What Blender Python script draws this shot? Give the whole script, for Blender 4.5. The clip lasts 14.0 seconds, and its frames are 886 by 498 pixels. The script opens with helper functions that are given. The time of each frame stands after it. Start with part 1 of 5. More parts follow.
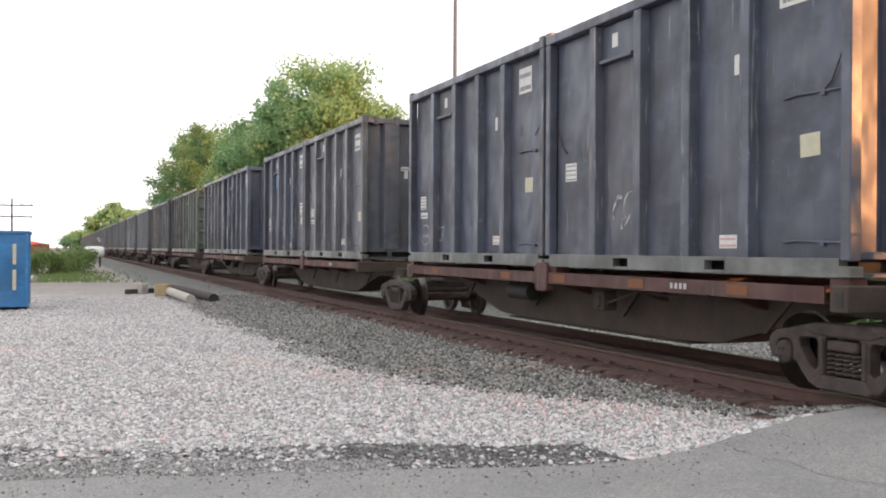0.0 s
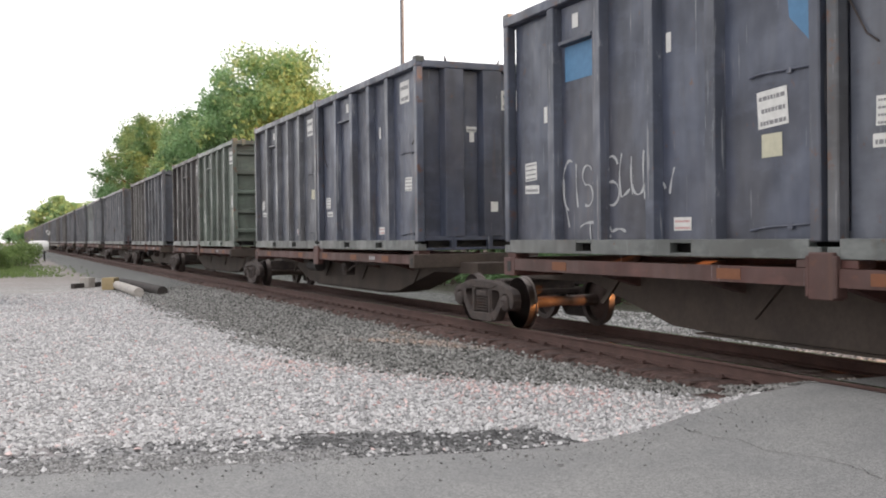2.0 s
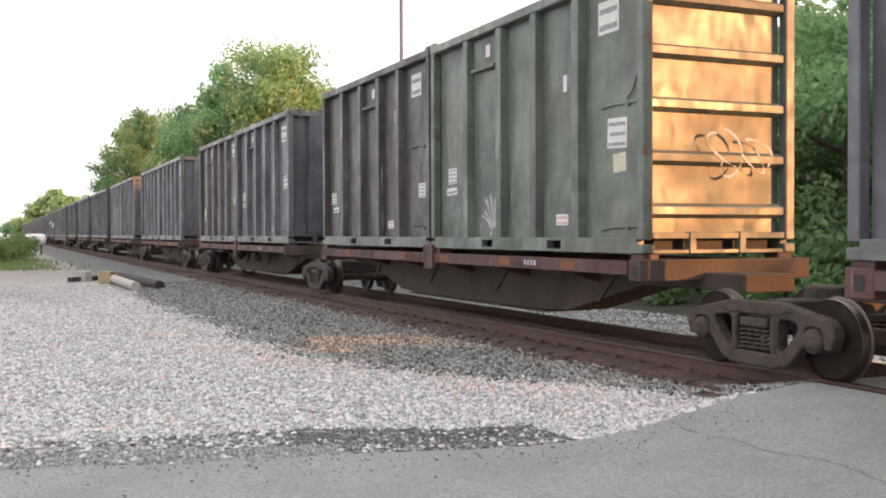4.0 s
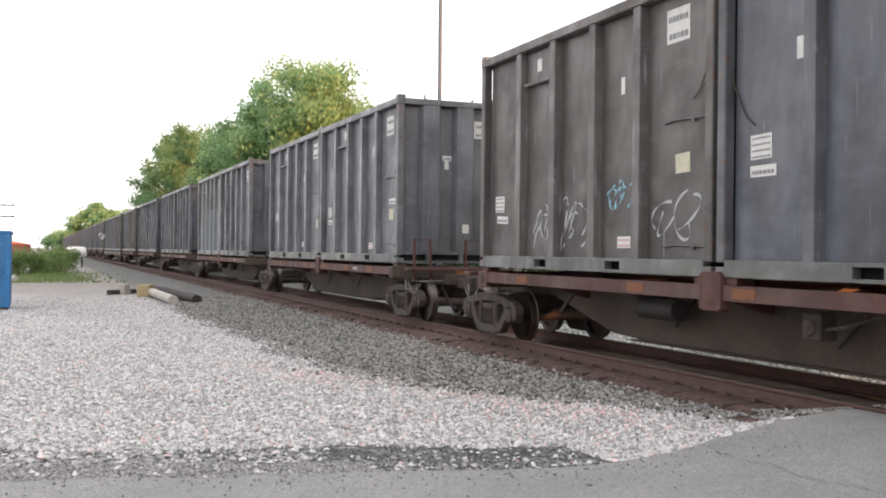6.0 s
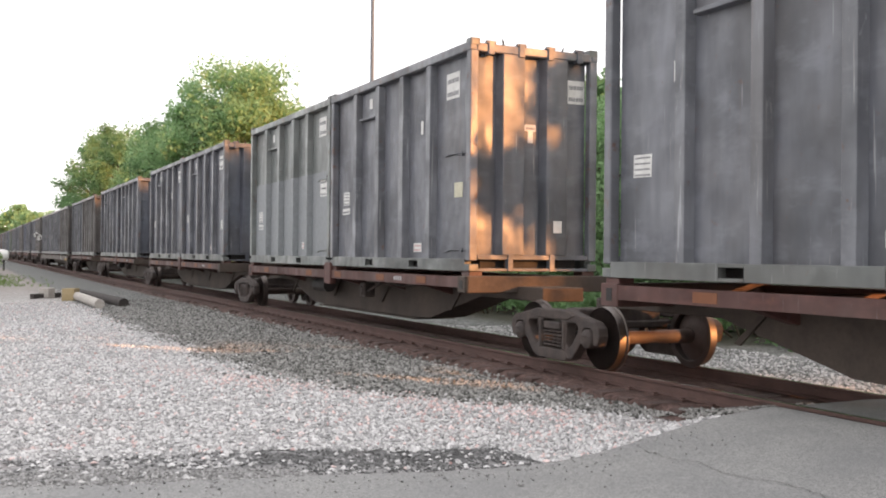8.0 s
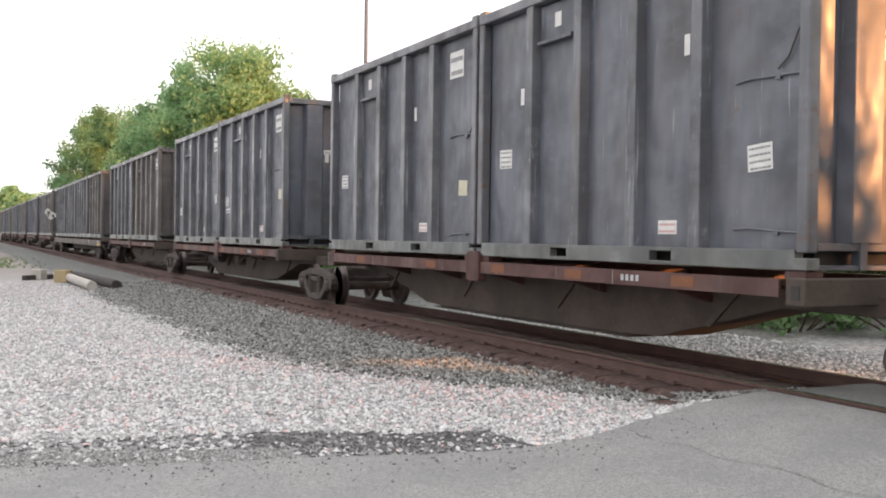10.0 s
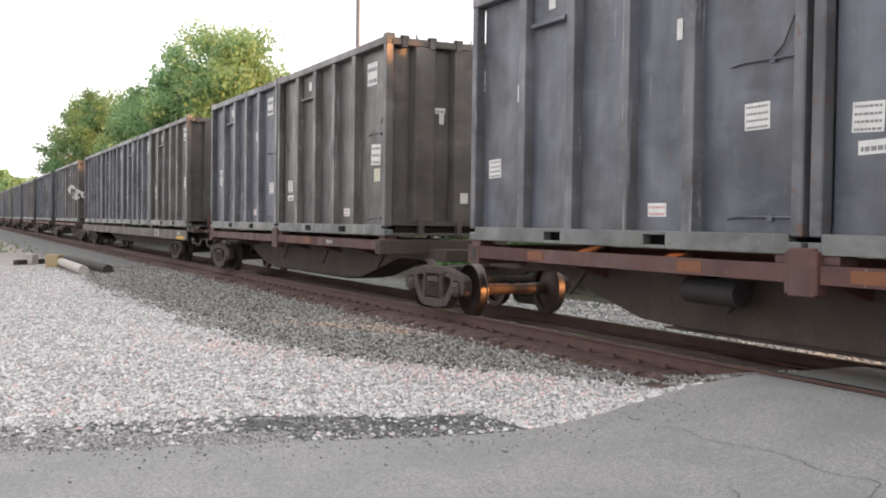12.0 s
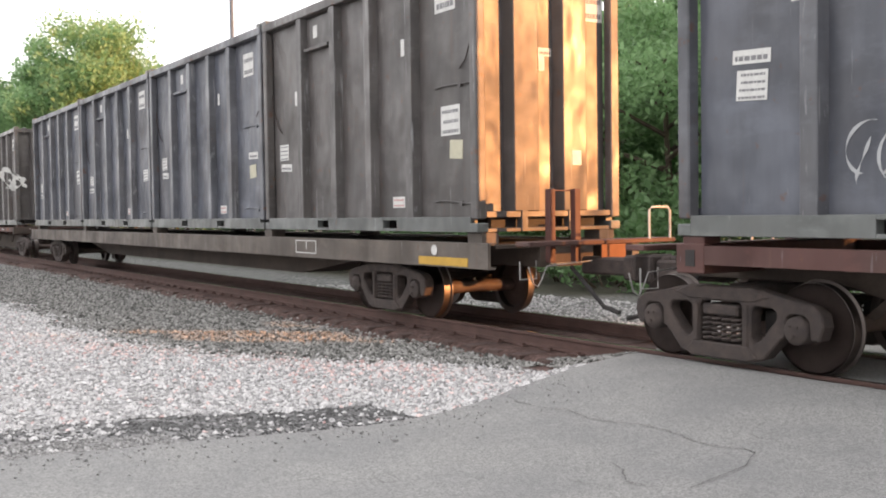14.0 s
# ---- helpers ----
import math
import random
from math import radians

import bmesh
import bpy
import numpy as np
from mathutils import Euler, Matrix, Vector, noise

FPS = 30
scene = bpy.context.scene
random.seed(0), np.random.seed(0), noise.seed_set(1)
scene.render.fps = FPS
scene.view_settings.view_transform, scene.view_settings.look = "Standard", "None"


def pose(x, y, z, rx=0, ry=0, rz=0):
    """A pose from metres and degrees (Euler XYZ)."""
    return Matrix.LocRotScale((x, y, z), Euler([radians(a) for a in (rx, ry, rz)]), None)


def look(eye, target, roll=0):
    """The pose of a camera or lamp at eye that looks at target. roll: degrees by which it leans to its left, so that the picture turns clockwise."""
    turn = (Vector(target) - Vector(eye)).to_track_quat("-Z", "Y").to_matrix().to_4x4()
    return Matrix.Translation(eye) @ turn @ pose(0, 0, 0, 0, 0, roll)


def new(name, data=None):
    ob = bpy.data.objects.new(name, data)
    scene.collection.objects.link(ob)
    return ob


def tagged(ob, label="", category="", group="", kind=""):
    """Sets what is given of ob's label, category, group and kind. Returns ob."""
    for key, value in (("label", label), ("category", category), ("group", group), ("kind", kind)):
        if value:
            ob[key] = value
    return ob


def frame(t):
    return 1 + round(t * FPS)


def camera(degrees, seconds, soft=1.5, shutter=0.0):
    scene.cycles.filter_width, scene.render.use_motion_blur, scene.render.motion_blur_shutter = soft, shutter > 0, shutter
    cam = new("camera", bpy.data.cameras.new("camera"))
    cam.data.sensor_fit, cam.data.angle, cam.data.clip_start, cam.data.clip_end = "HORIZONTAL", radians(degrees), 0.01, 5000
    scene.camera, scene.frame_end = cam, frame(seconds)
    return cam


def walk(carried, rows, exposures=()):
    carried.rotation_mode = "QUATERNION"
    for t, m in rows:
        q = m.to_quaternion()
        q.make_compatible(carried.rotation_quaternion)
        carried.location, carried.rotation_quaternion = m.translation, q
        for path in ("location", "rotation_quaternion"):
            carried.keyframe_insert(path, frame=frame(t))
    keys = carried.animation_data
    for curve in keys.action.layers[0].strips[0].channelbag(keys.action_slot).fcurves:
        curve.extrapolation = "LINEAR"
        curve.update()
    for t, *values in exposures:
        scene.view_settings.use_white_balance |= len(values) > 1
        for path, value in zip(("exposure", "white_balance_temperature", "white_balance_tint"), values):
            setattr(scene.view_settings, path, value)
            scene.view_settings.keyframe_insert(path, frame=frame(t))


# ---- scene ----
EYE = 1.53                      # the eye over the rail tops, which lie at z = 0
TX = 8.60                       # the track's centre line


def shot(yaw, pitch, roll):
    return pose(0, 0, EYE, 90 + pitch, 0, yaw) @ pose(0, 0, 0, 0, 0, roll)


cam = camera(47.24, 14.0, soft=1.9, shutter=0.0)
PATH = [
    (0.0, -20.693, 0.016, 0.359), (0.5, -22.195, -0.425, 0.156), (1.0, -23.084, -0.476, -0.343),
    (1.5, -23.261, -0.951, -0.522), (2.0, -23.467, -0.706, -0.687), (4.5, -23.495, -0.887, -0.01),
    (5.0, -22.618, -0.568, 0.191), (5.5, -20.931, 0.232, 0.834), (6.0, -21.597, 0.135, 0.63),
    (6.5, -22.484, 0.279, 0.169), (7.0, -23.965, 0.441, 0.382), (9.5, -25.866, -0.184, 0.714),
    (10.0, -25.815, -0.629, 0.818), (10.5, -24.281, -1.092, 0.926), (11.0, -22.926, -2.356, 1.798),
    (11.5, -23.253, -1.888, 1.084), (12.0, -26.254, -1.522, 0.767), (12.5, -26.87, -1.288, 0.479),
    (13.0, -28.596, -0.853, 0.67), (13.5, -30.963, -2.015, -0.35), (14.0, -32.826, -2.085, -0.812),
]
EXPOSURE = [(0.0, 0.74), (2.0, 0.73), (4.5, 0.88), (7.0, 0.89), (11.0, 0.94), (12.5, 0.92), (14.0, 1.04)]
walk(cam, [(t, shot(yaw, pitch, roll)) for t, yaw, pitch, roll in PATH], EXPOSURE)


def run(t):
    """How far the train has come by t seconds."""
    return 12.4157 * t - 0.01563 * t * t - 0.02


# ---- light: hazy evening sky, low warm sun across the track ----
SUN_ELEV, SUN_SIDE = 8.5, 55.5      # side: degrees from square across the track towards the viewer's back
world = bpy.data.worlds.new("sky")
scene.world = world
world.use_nodes = True
wn, wl = world.node_tree.nodes, world.node_tree.links
wn.clear()
sky = wn.new("ShaderNodeTexSky")
sky.sky_type, sky.sun_disc = "NISHITA", False
sky.sun_elevation, sky.sun_rotation = radians(SUN_ELEV), radians(90 + SUN_SIDE)
sky.dust_density, sky.air_density, sky.ozone_density = 3.0, 1.0, 1.0
haze = wn.new("ShaderNodeMix")
haze.data_type, haze.blend_type = "RGBA", "MIX"
haze.inputs[0].default_value = 0.80
haze.inputs[7].default_value = (9.7, 9.4, 9.45, 1)
bg, wout = wn.new("ShaderNodeBackground"), wn.new("ShaderNodeOutputWorld")
bg.inputs[1].default_value = 0.12
wl.new(sky.outputs[0], haze.inputs[6])
wl.new(haze.outputs[2], bg.inputs[0])
wl.new(bg.outputs[0], wout.inputs[0])
sun = new("sun", bpy.data.lights.new("sun", "SUN"))
sun.data.energy, sun.data.angle, sun.data.color = 4.8, radians(0.6), (1.0, 0.41, 0.135)
sx, sy = math.cos(radians(SUN_SIDE)), -math.sin(radians(SUN_SIDE))
ce, se = math.cos(radians(SUN_ELEV)), math.sin(radians(SUN_ELEV))
sun.matrix_world = look((60 * sx * ce, 60 * sy * ce, 60 * se), (0, 0, 0))


# ---- materials ----
class Nodes:
    """A short hand for node materials."""

    def __init__(self, name):
        self.mat = bpy.data.materials.new(name)
        self.mat.use_nodes = True
        self.t = self.mat.node_tree
        self.bsdf = self.t.nodes["Principled BSDF"]
        self.coord = self.t.nodes.new("ShaderNodeTexCoord")

    def put(self, to, value):
        if isinstance(value, bpy.types.NodeSocket):
            self.t.links.new(value, to)
        elif isinstance(value, tuple) and len(value) == 3 and to.type == "RGBA":
            to.default_value = (*value, 1)
        else:
            to.default_value = value

    def mapped(self, scale=(1, 1, 1), rand=0.0, space="Object"):
        m = self.t.nodes.new("ShaderNodeMapping")
        m.inputs["Scale"].default_value = scale
        self.put(m.inputs["Vector"], self.coord.outputs[space])
        if rand:
            info, mul = self.t.nodes.new("ShaderNodeObjectInfo"), self.t.nodes.new("ShaderNodeMath")
            mul.operation = "MULTIPLY"
            mul.inputs[1].default_value = rand
            self.put(mul.inputs[0], info.outputs["Random"])
            self.put(m.inputs["Location"], mul.outputs[0])
        return m.outputs[0]

    def noise(self, vec, scale, detail=4.0, rough=0.55):
        n = self.t.nodes.new("ShaderNodeTexNoise")
        self.put(n.inputs["Vector"], vec)
        n.inputs["Scale"].default_value, n.inputs["Detail"].default_value = scale, detail
        n.inputs["Roughness"].default_value = rough
        return n.outputs["Fac"]

    def cells(self, vec, scale, feature="F1", out="Distance"):
        n = self.t.nodes.new("ShaderNodeTexVoronoi")
        n.feature = feature
        self.put(n.inputs["Vector"], vec)
        n.inputs["Scale"].default_value = scale
        return n.outputs[out]

    def ramp(self, fac, *stops):
        n = self.t.nodes.new("ShaderNodeValToRGB")
        while len(n.color_ramp.elements) < len(stops):
            n.color_ramp.elements.new(0.5)
        for e, (at, c) in zip(n.color_ramp.elements, stops):
            e.position = at
            e.color = (c, c, c, 1) if isinstance(c, (int, float)) else (*c, 1)
        self.put(n.inputs[0], fac)
        return n.outputs[0]

    def mix(self, fac, a, b, kind="MIX"):
        n = self.t.nodes.new("ShaderNodeMix")
        n.data_type, n.blend_type = "RGBA", kind
        for i, v in ((0, fac), (6, a), (7, b)):
            self.put(n.inputs[i], v)
        return n.outputs[2]

    def math(self, kind, a, b=0.0):
        n = self.t.nodes.new("ShaderNodeMath")
        n.operation = kind
        self.put(n.inputs[0], a)
        self.put(n.inputs[1], b)
        return n.outputs[0]

    def bump(self, height, strength=0.3, distance=0.02):
        n = self.t.nodes.new("ShaderNodeBump")
        n.inputs["Strength"].default_value, n.inputs["Distance"].default_value = strength, distance
        self.put(n.inputs["Height"], height)
        self.put(self.bsdf.inputs["Normal"], n.outputs[0])

    def done(self, color, rough=0.7, metal=0.0, spec=None):
        self.put(self.bsdf.inputs["Base Color"], color)
        self.put(self.bsdf.inputs["Roughness"], rough)
        self.put(self.bsdf.inputs["Metallic"], metal)
        if spec is not None:
            self.put(self.bsdf.inputs["Specular IOR Level"], spec)
        return self.mat


def scaled(c, k):
    return tuple(v * k for v in c)


def paint(name, color, rust=0.5, faded=1.5, rough=0.41, chafe=0.0):
    """Old sheet-steel paint: faded in streaks, scuffed, rusty in spots, dented."""
    n = Nodes(name)
    color = scaled(color, 0.78)
    v = n.mapped((1, 1, 1), 37.0)
    streak = n.noise(n.mapped((1.9, 1.9, 0.30), 53.0), 1.5, 5)
    blotch = n.noise(v, 0.9, 4)
    col = n.mix(n.ramp(streak, (0.36, 0.0), (0.66, 0.85)), color, scaled(color, faded))
    col = n.mix(n.ramp(blotch, (0.44, 0.0), (0.64, 0.65)), col, scaled(color, 0.55))
    smear = n.noise(n.mapped((0.7, 0.7, 1.6), 71.0), 2.3, 6, 0.62)
    col = n.mix(n.ramp(smear, (0.52, 0.0), (0.70, 0.5)), col, scaled(color, 1.9))
    scuff = n.noise(n.mapped((3, 7, 0.9), 11.0), 2.6, 7, 0.72)
    col = n.mix(n.ramp(scuff, (0.66 - chafe, 0.0), (0.74 - chafe, 0.6)), col, (0.32, 0.33, 0.35))
    scratch = n.noise(n.mapped((16, 16, 0.75), 43.0), 1.0, 5, 0.6)
    col = n.mix(n.ramp(scratch, (0.66 - chafe, 0.0), (0.73 - chafe, 0.55)), col, (0.36, 0.37, 0.38))
    grime = n.noise(n.mapped((0.5, 0.5, 0.35), 91.0), 1.0, 4)
    col = n.mix(n.ramp(grime, (0.48, 0.0), (0.66, 0.30)), col, (0.085, 0.073, 0.065))
    spot = n.noise(v, 5.5, 8, 0.68)
    col = n.mix(n.ramp(spot, (0.66 - 0.07 * rust, 0.0), (0.76 - 0.07 * rust, 0.8)), col, (0.115, 0.05, 0.026))
    run_down = n.noise(n.mapped((3.4, 3.4, 0.22), 29.0), 1.5, 6, 0.6)
    col = n.mix(n.ramp(run_down, (0.66 - 0.05 * rust, 0.0), (0.80, 0.5)), col, (0.13, 0.07, 0.042))
    dents = n.noise(n.mapped((1.2, 1.2, 0.8), 17.0), 1.1, 2)
    fine = n.noise(v, 40.0, 3)
    n.bump(n.math("ADD", n.math("MULTIPLY", dents, 1.0), n.math("MULTIPLY", fine, 0.005)), 0.7, 0.16)
    return n.done(col, n.ramp(blotch, (0.3, rough - 0.1), (0.7, rough + 0.15)), spec=0.5)


def grimy(name, color, other, scale=3.0, rough=0.8, bump=0.3, metal=0.0):
    """Dirty steel, timber or stone: two tones in patches and fine grain."""
    n = Nodes(name)
    v = n.mapped((1, 1, 1), 23.0)
    big, small = n.noise(v, scale, 5, 0.6), n.noise(v, scale * 14, 5, 0.65)
    col = n.mix(n.ramp(big, (0.36, 0.0), (0.66, 1.0)), color, other)
    col = n.mix(n.ramp(small, (0.35, 0.35), (0.7, 0.0)), col, scaled(color, 0.45))
    n.bump(small, bump, 0.02)
    return n.done(col, rough, metal)


def plain(name, color, rough=0.6, metal=0.0):
    n = Nodes(name)
    g = n.noise(n.mapped((1, 1, 1), 9.0), 9.0, 5, 0.6)
    return n.done(n.mix(n.ramp(g, (0.35, 0.0), (0.75, 0.5)), color, scaled(color, 0.6)), rough, metal)


SLATE = paint("slate_blue_paint", (0.084, 0.092, 0.114), 0.45, 1.7)
# slate again, lightened in its colour for the haze over some units
STEEL = paint("haze_lifted_slate_paint", (0.118, 0.124, 0.142), 0.4, 1.6)
NAVY = paint("navy_paint", (0.058, 0.068, 0.100), 0.35, 1.7)
BROWN = paint("brown_grey_paint", (0.086, 0.079, 0.077), 0.8, 1.5)
UMBER = paint("dark_umber_paint", (0.060, 0.054, 0.054), 0.6, 1.5)
OLIVE = paint("olive_grey_paint", (0.122, 0.148, 0.125), 0.35, 1.35)
SAGE = paint("pale_sage_paint", (0.15, 0.165, 0.16), 0.15, 1.35)
RUSTY = paint("rust_worn_paint", (0.105, 0.062, 0.045), 1.2, 1.4)
RAILGREY = paint("base_rail_grey_paint", (0.135, 0.145, 0.14), 0.35, 1.25)
SILL = paint("oxide_red_sill_paint", (0.088, 0.036, 0.030), 0.9, 1.25, 0.65)
DECK = paint("tan_grey_sill_paint", (0.12, 0.10, 0.085), 0.5, 1.3, 0.65)
SPINE = grimy("spine_dirt_steel", (0.046, 0.034, 0.028), (0.080, 0.060, 0.047), 1.2, 0.85)
TRUCK = grimy("bogie_steel", (0.040, 0.031, 0.029), (0.078, 0.058, 0.050), 7.0, 0.8, 0.6)
DARK = grimy("black_grease_steel", (0.018, 0.016, 0.016), (0.030, 0.026, 0.024), 4.0, 0.7)
WHEEL = grimy("wheel_rust_steel", (0.070, 0.048, 0.042), (0.105, 0.074, 0.064), 6.0, 0.65)
TREAD = plain("polished_tread_steel", (0.14, 0.12, 0.112), 0.48, 1.0)
RAILTOP = plain("worn_bright_rail_steel", (0.62, 0.62, 0.62), 0.22, 1.0)
RAIL = grimy("rust_brown_rail", (0.076, 0.042, 0.035), (0.105, 0.058, 0.048), 3.0, 0.85)
TIE = grimy("tie_timber", (0.062, 0.039, 0.034), (0.105, 0.066, 0.056), 7.0, 0.9, 0.6)
WHITE = plain("white_decal", (0.62, 0.62, 0.60), 0.6)
CREAM = plain("yellowed_decal", (0.50, 0.48, 0.36), 0.6)
INK = plain("decal_ink", (0.20, 0.20, 0.21), 0.6)
REDINK = plain("red_decal_ink", (0.50, 0.28, 0.27), 0.6)
CHALK = plain("white_spray_paint", (0.40, 0.41, 0.42), 0.8)
CYAN = plain("pale_blue_spray_paint", (0.25, 0.45, 0.55), 0.8)
BLUEPATCH = plain("blue_repair_paint", (0.07, 0.19, 0.34), 0.6)
AMBER = plain("amber_reflector", (0.17, 0.062, 0.024), 0.7)
YELLOW = plain("yellow_stripe_paint", (0.50, 0.30, 0.04), 0.6)
POSTRED = plain("red_brown_post_paint", (0.085, 0.032, 0.026), 0.6)
GALV = plain("blue_grey_steel_paint", (0.12, 0.155, 0.20), 0.75, 0.0)
BINBLUE = paint("blue_bin_paint", (0.025, 0.19, 0.45), 0.1, 1.2, 0.5)
BARK = grimy("bark", (0.07, 0.05, 0.035), (0.12, 0.09, 0.065), 4.0, 0.9, 0.8)
PALEWOOD = grimy("pale_timber", (0.36, 0.33, 0.30), (0.48, 0.45, 0.41), 3.0, 0.85)
RAWWOOD = grimy("yellow_timber", (0.34, 0.26, 0.14), (0.42, 0.34, 0.20), 3.0, 0.85)
DARKWOOD = grimy("creosote_timber", (0.035, 0.030, 0.028), (0.06, 0.05, 0.045), 3.0, 0.9)
PALEGREY = plain("chipped_pale_paint", (0.27, 0.26, 0.25), 0.7)
WHITEPAINT = plain("white_tank_paint", (0.72, 0.72, 0.70), 0.5)
REDROOF = plain("red_orange_cladding", (0.30, 0.11, 0.08), 0.6)


def leaves_material(name, dark, light):
    n = Nodes(name)
    geo = n.t.nodes.new("ShaderNodeNewGeometry")
    tone = n.mix(geo.outputs["Random Per Island"], dark, light)
    big = n.noise(n.mapped(), 0.6, 3)
    tone = n.mix(n.ramp(big, (0.35, 0.0), (0.65, 0.5)), tone, scaled(light, 1.15))
    mat = n.done(tone, 0.55)
    trans, add = n.t.nodes.new("ShaderNodeBsdfTranslucent"), n.t.nodes.new("ShaderNodeMixShader")
    n.put(trans.inputs[0], tone)
    add.inputs[0].default_value = 0.5
    out = n.t.nodes["Material Output"]
    n.put(add.inputs[1], n.bsdf.outputs[0])
    n.put(add.inputs[2], trans.outputs[0])
    n.put(out.inputs[0], add.outputs[0])
    return mat


LEAF = leaves_material("broad_leaves", (0.165, 0.285, 0.12), (0.275, 0.42, 0.205))
LEAF2 = leaves_material("darker_leaves", (0.12, 0.215, 0.09), (0.19, 0.31, 0.14))
WEED = leaves_material("weed_leaves", (0.09, 0.15, 0.045), (0.19, 0.26, 0.09))


def gravel_material():
    """White limestone yard gravel, grey ballast beside the ties, rusty dirt between them, dark fines by the road."""
    n = Nodes("gravel")
    v = n.mapped()
    sep = n.t.nodes.new("ShaderNodeSeparateXYZ")
    n.put(sep.inputs[0], v)
    x, y = sep.outputs[0], sep.outputs[1]
    warp = n.math("MULTIPLY", n.math("SUBTRACT", n.noise(v, 0.7, 4), 0.5), 1.4)
    stones = n.cells(v, 15.0, out="Color")
    edge = n.cells(v, 15.0)
    bw = n.t.nodes.new("ShaderNodeRGBToBW")
    n.put(bw.inputs[0], stones)
    tone = bw.outputs[0]
    white = n.mix(n.ramp(tone, (0.15, 0.0), (0.75, 1.0)), (0.17, 0.168, 0.168), (0.58, 0.575, 0.575))
    white = n.mix(n.ramp(n.noise(v, 0.45, 5, 0.6), (0.42, 0.0), (0.66, 0.5)), white, (0.21, 0.21, 0.208))
    pink = n.ramp(n.noise(v, 0.8, 3), (0.56, 0.0), (0.70, 0.35))
    white = n.mix(pink, white, (0.52, 0.40, 0.38))
    # fixed pink band: pink stones, with sunlight from under the train painted in
    band = n.math("ABSOLUTE", n.math("SUBTRACT", n.math("ADD", n.math("ADD", y, n.math("MULTIPLY", x, 2.1)), warp), 22.9))
    band = n.math("MULTIPLY", n.ramp(band, (0.3, 0.5), (0.9, 0.0)), n.ramp(n.noise(v, 2.2, 5, 0.7), (0.40, 0.2), (0.6, 1.0)))
    white = n.mix(n.math("MULTIPLY", band, n.ramp(n.math("DIVIDE", x, 10.0), (0.22, 0.0), (0.36, 1.0))), white, (0.60, 0.38, 0.34))
    grey = n.mix(n.ramp(tone, (0.2, 0.0), (0.85, 1.0)), (0.05, 0.052, 0.05), (0.25, 0.255, 0.245))
    rusty = n.mix(n.ramp(tone, (0.2, 0.0), (0.9, 1.0)), (0.064, 0.039, 0.034), (0.125, 0.076, 0.065))
    dirt = n.mix(n.noise(v, 3.0, 6), (0.17, 0.15, 0.13), (0.28, 0.255, 0.235))
    # yard gravel thins out to dirt far along the line
    far = n.ramp(n.math("DIVIDE", n.math("ADD", y, n.math("MULTIPLY", warp, 9.0)), 100.0), (0.29, 0.0), (0.55, 0.85))
    col = n.mix(far, white, dirt)
    # ballast: right of a line that swings to the track near the road
    swing = n.math("MULTIPLY", n.math("MAXIMUM", n.math("SUBTRACT", 15.0, y), 0.0), 0.42)
    swing = n.math("ADD", swing, n.math("MULTIPLY", n.math("MAXIMUM", n.math("SUBTRACT", 11.0, y), 0.0), 0.45))
    limit = n.math("ADD", 4.1, swing)
    side = n.math("ADD", n.math("SUBTRACT", x, limit), n.math("MULTIPLY", warp, 0.8))
    col = n.mix(n.ramp(n.math("ADD", n.math("MULTIPLY", side, 0.5), 0.5), (0.38, 0.0), (0.62, 1.0)), col, grey)
    off = n.math("ABSOLUTE", n.math("SUBTRACT", x, 8.6))
    col = n.mix(n.ramp(n.math("SUBTRACT", 1.0, n.math("DIVIDE", n.math("ADD", off, n.math("MULTIPLY", warp, 0.15)), 3.0)), (0.46, 0.0), (0.51, 0.95)), col, rusty)
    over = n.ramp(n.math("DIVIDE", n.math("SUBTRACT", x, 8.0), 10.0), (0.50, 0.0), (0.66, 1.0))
    # dark soil past the track, its colour deepened to hold the shade there
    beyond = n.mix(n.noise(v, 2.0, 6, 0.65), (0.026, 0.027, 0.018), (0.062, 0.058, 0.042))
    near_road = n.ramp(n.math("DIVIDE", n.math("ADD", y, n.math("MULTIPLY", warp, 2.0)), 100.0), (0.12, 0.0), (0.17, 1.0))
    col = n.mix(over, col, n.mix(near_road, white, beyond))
    # dark fines in a strip along the road
    dy = n.math("ABSOLUTE", n.math("SUBTRACT", n.math("ADD", n.math("ADD", y, n.math("MULTIPLY", x, 0.3)), n.math("MULTIPLY", warp, 0.5)), 9.52))
    strip = n.math("MULTIPLY", n.ramp(dy, (0.34, 1.0), (0.66, 0.0)), n.ramp(n.math("DIVIDE", n.math("ADD", x, warp), 10.0), (0.10, 0.65), (0.30, 1.0)))
    strip = n.math("MULTIPLY", strip, n.ramp(n.math("DIVIDE", n.math("ADD", x, warp), 10.0), (0.43, 1.0), (0.50, 0.0)))
    col = n.mix(n.math("MULTIPLY", strip, n.ramp(n.noise(v, 5.0, 6, 0.7), (0.36, 0.4), (0.56, 1.0))), col, (0.085, 0.085, 0.085))
    # crushed grey fines between that strip and the asphalt
    verge = n.math("SUBTRACT", 9.35, n.math("ADD", n.math("ADD", y, n.math("MULTIPLY", x, 0.3)), n.math("MULTIPLY", warp, 0.5)))
    verge = n.math("MULTIPLY", n.ramp(verge, (0.1, 0.0), (0.3, 0.85)), n.ramp(n.math("DIVIDE", x, 10.0), (0.42, 1.0), (0.50, 0.0)))
    col = n.mix(verge, col, n.mix(n.noise(v, 30.0, 4, 0.7), (0.13, 0.13, 0.13), (0.29, 0.287, 0.283)))
    n.bump(n.math("SUBTRACT", 1.0, edge), 0.8, 0.03)
    return n.done(col, 0.9, spec=0.2)


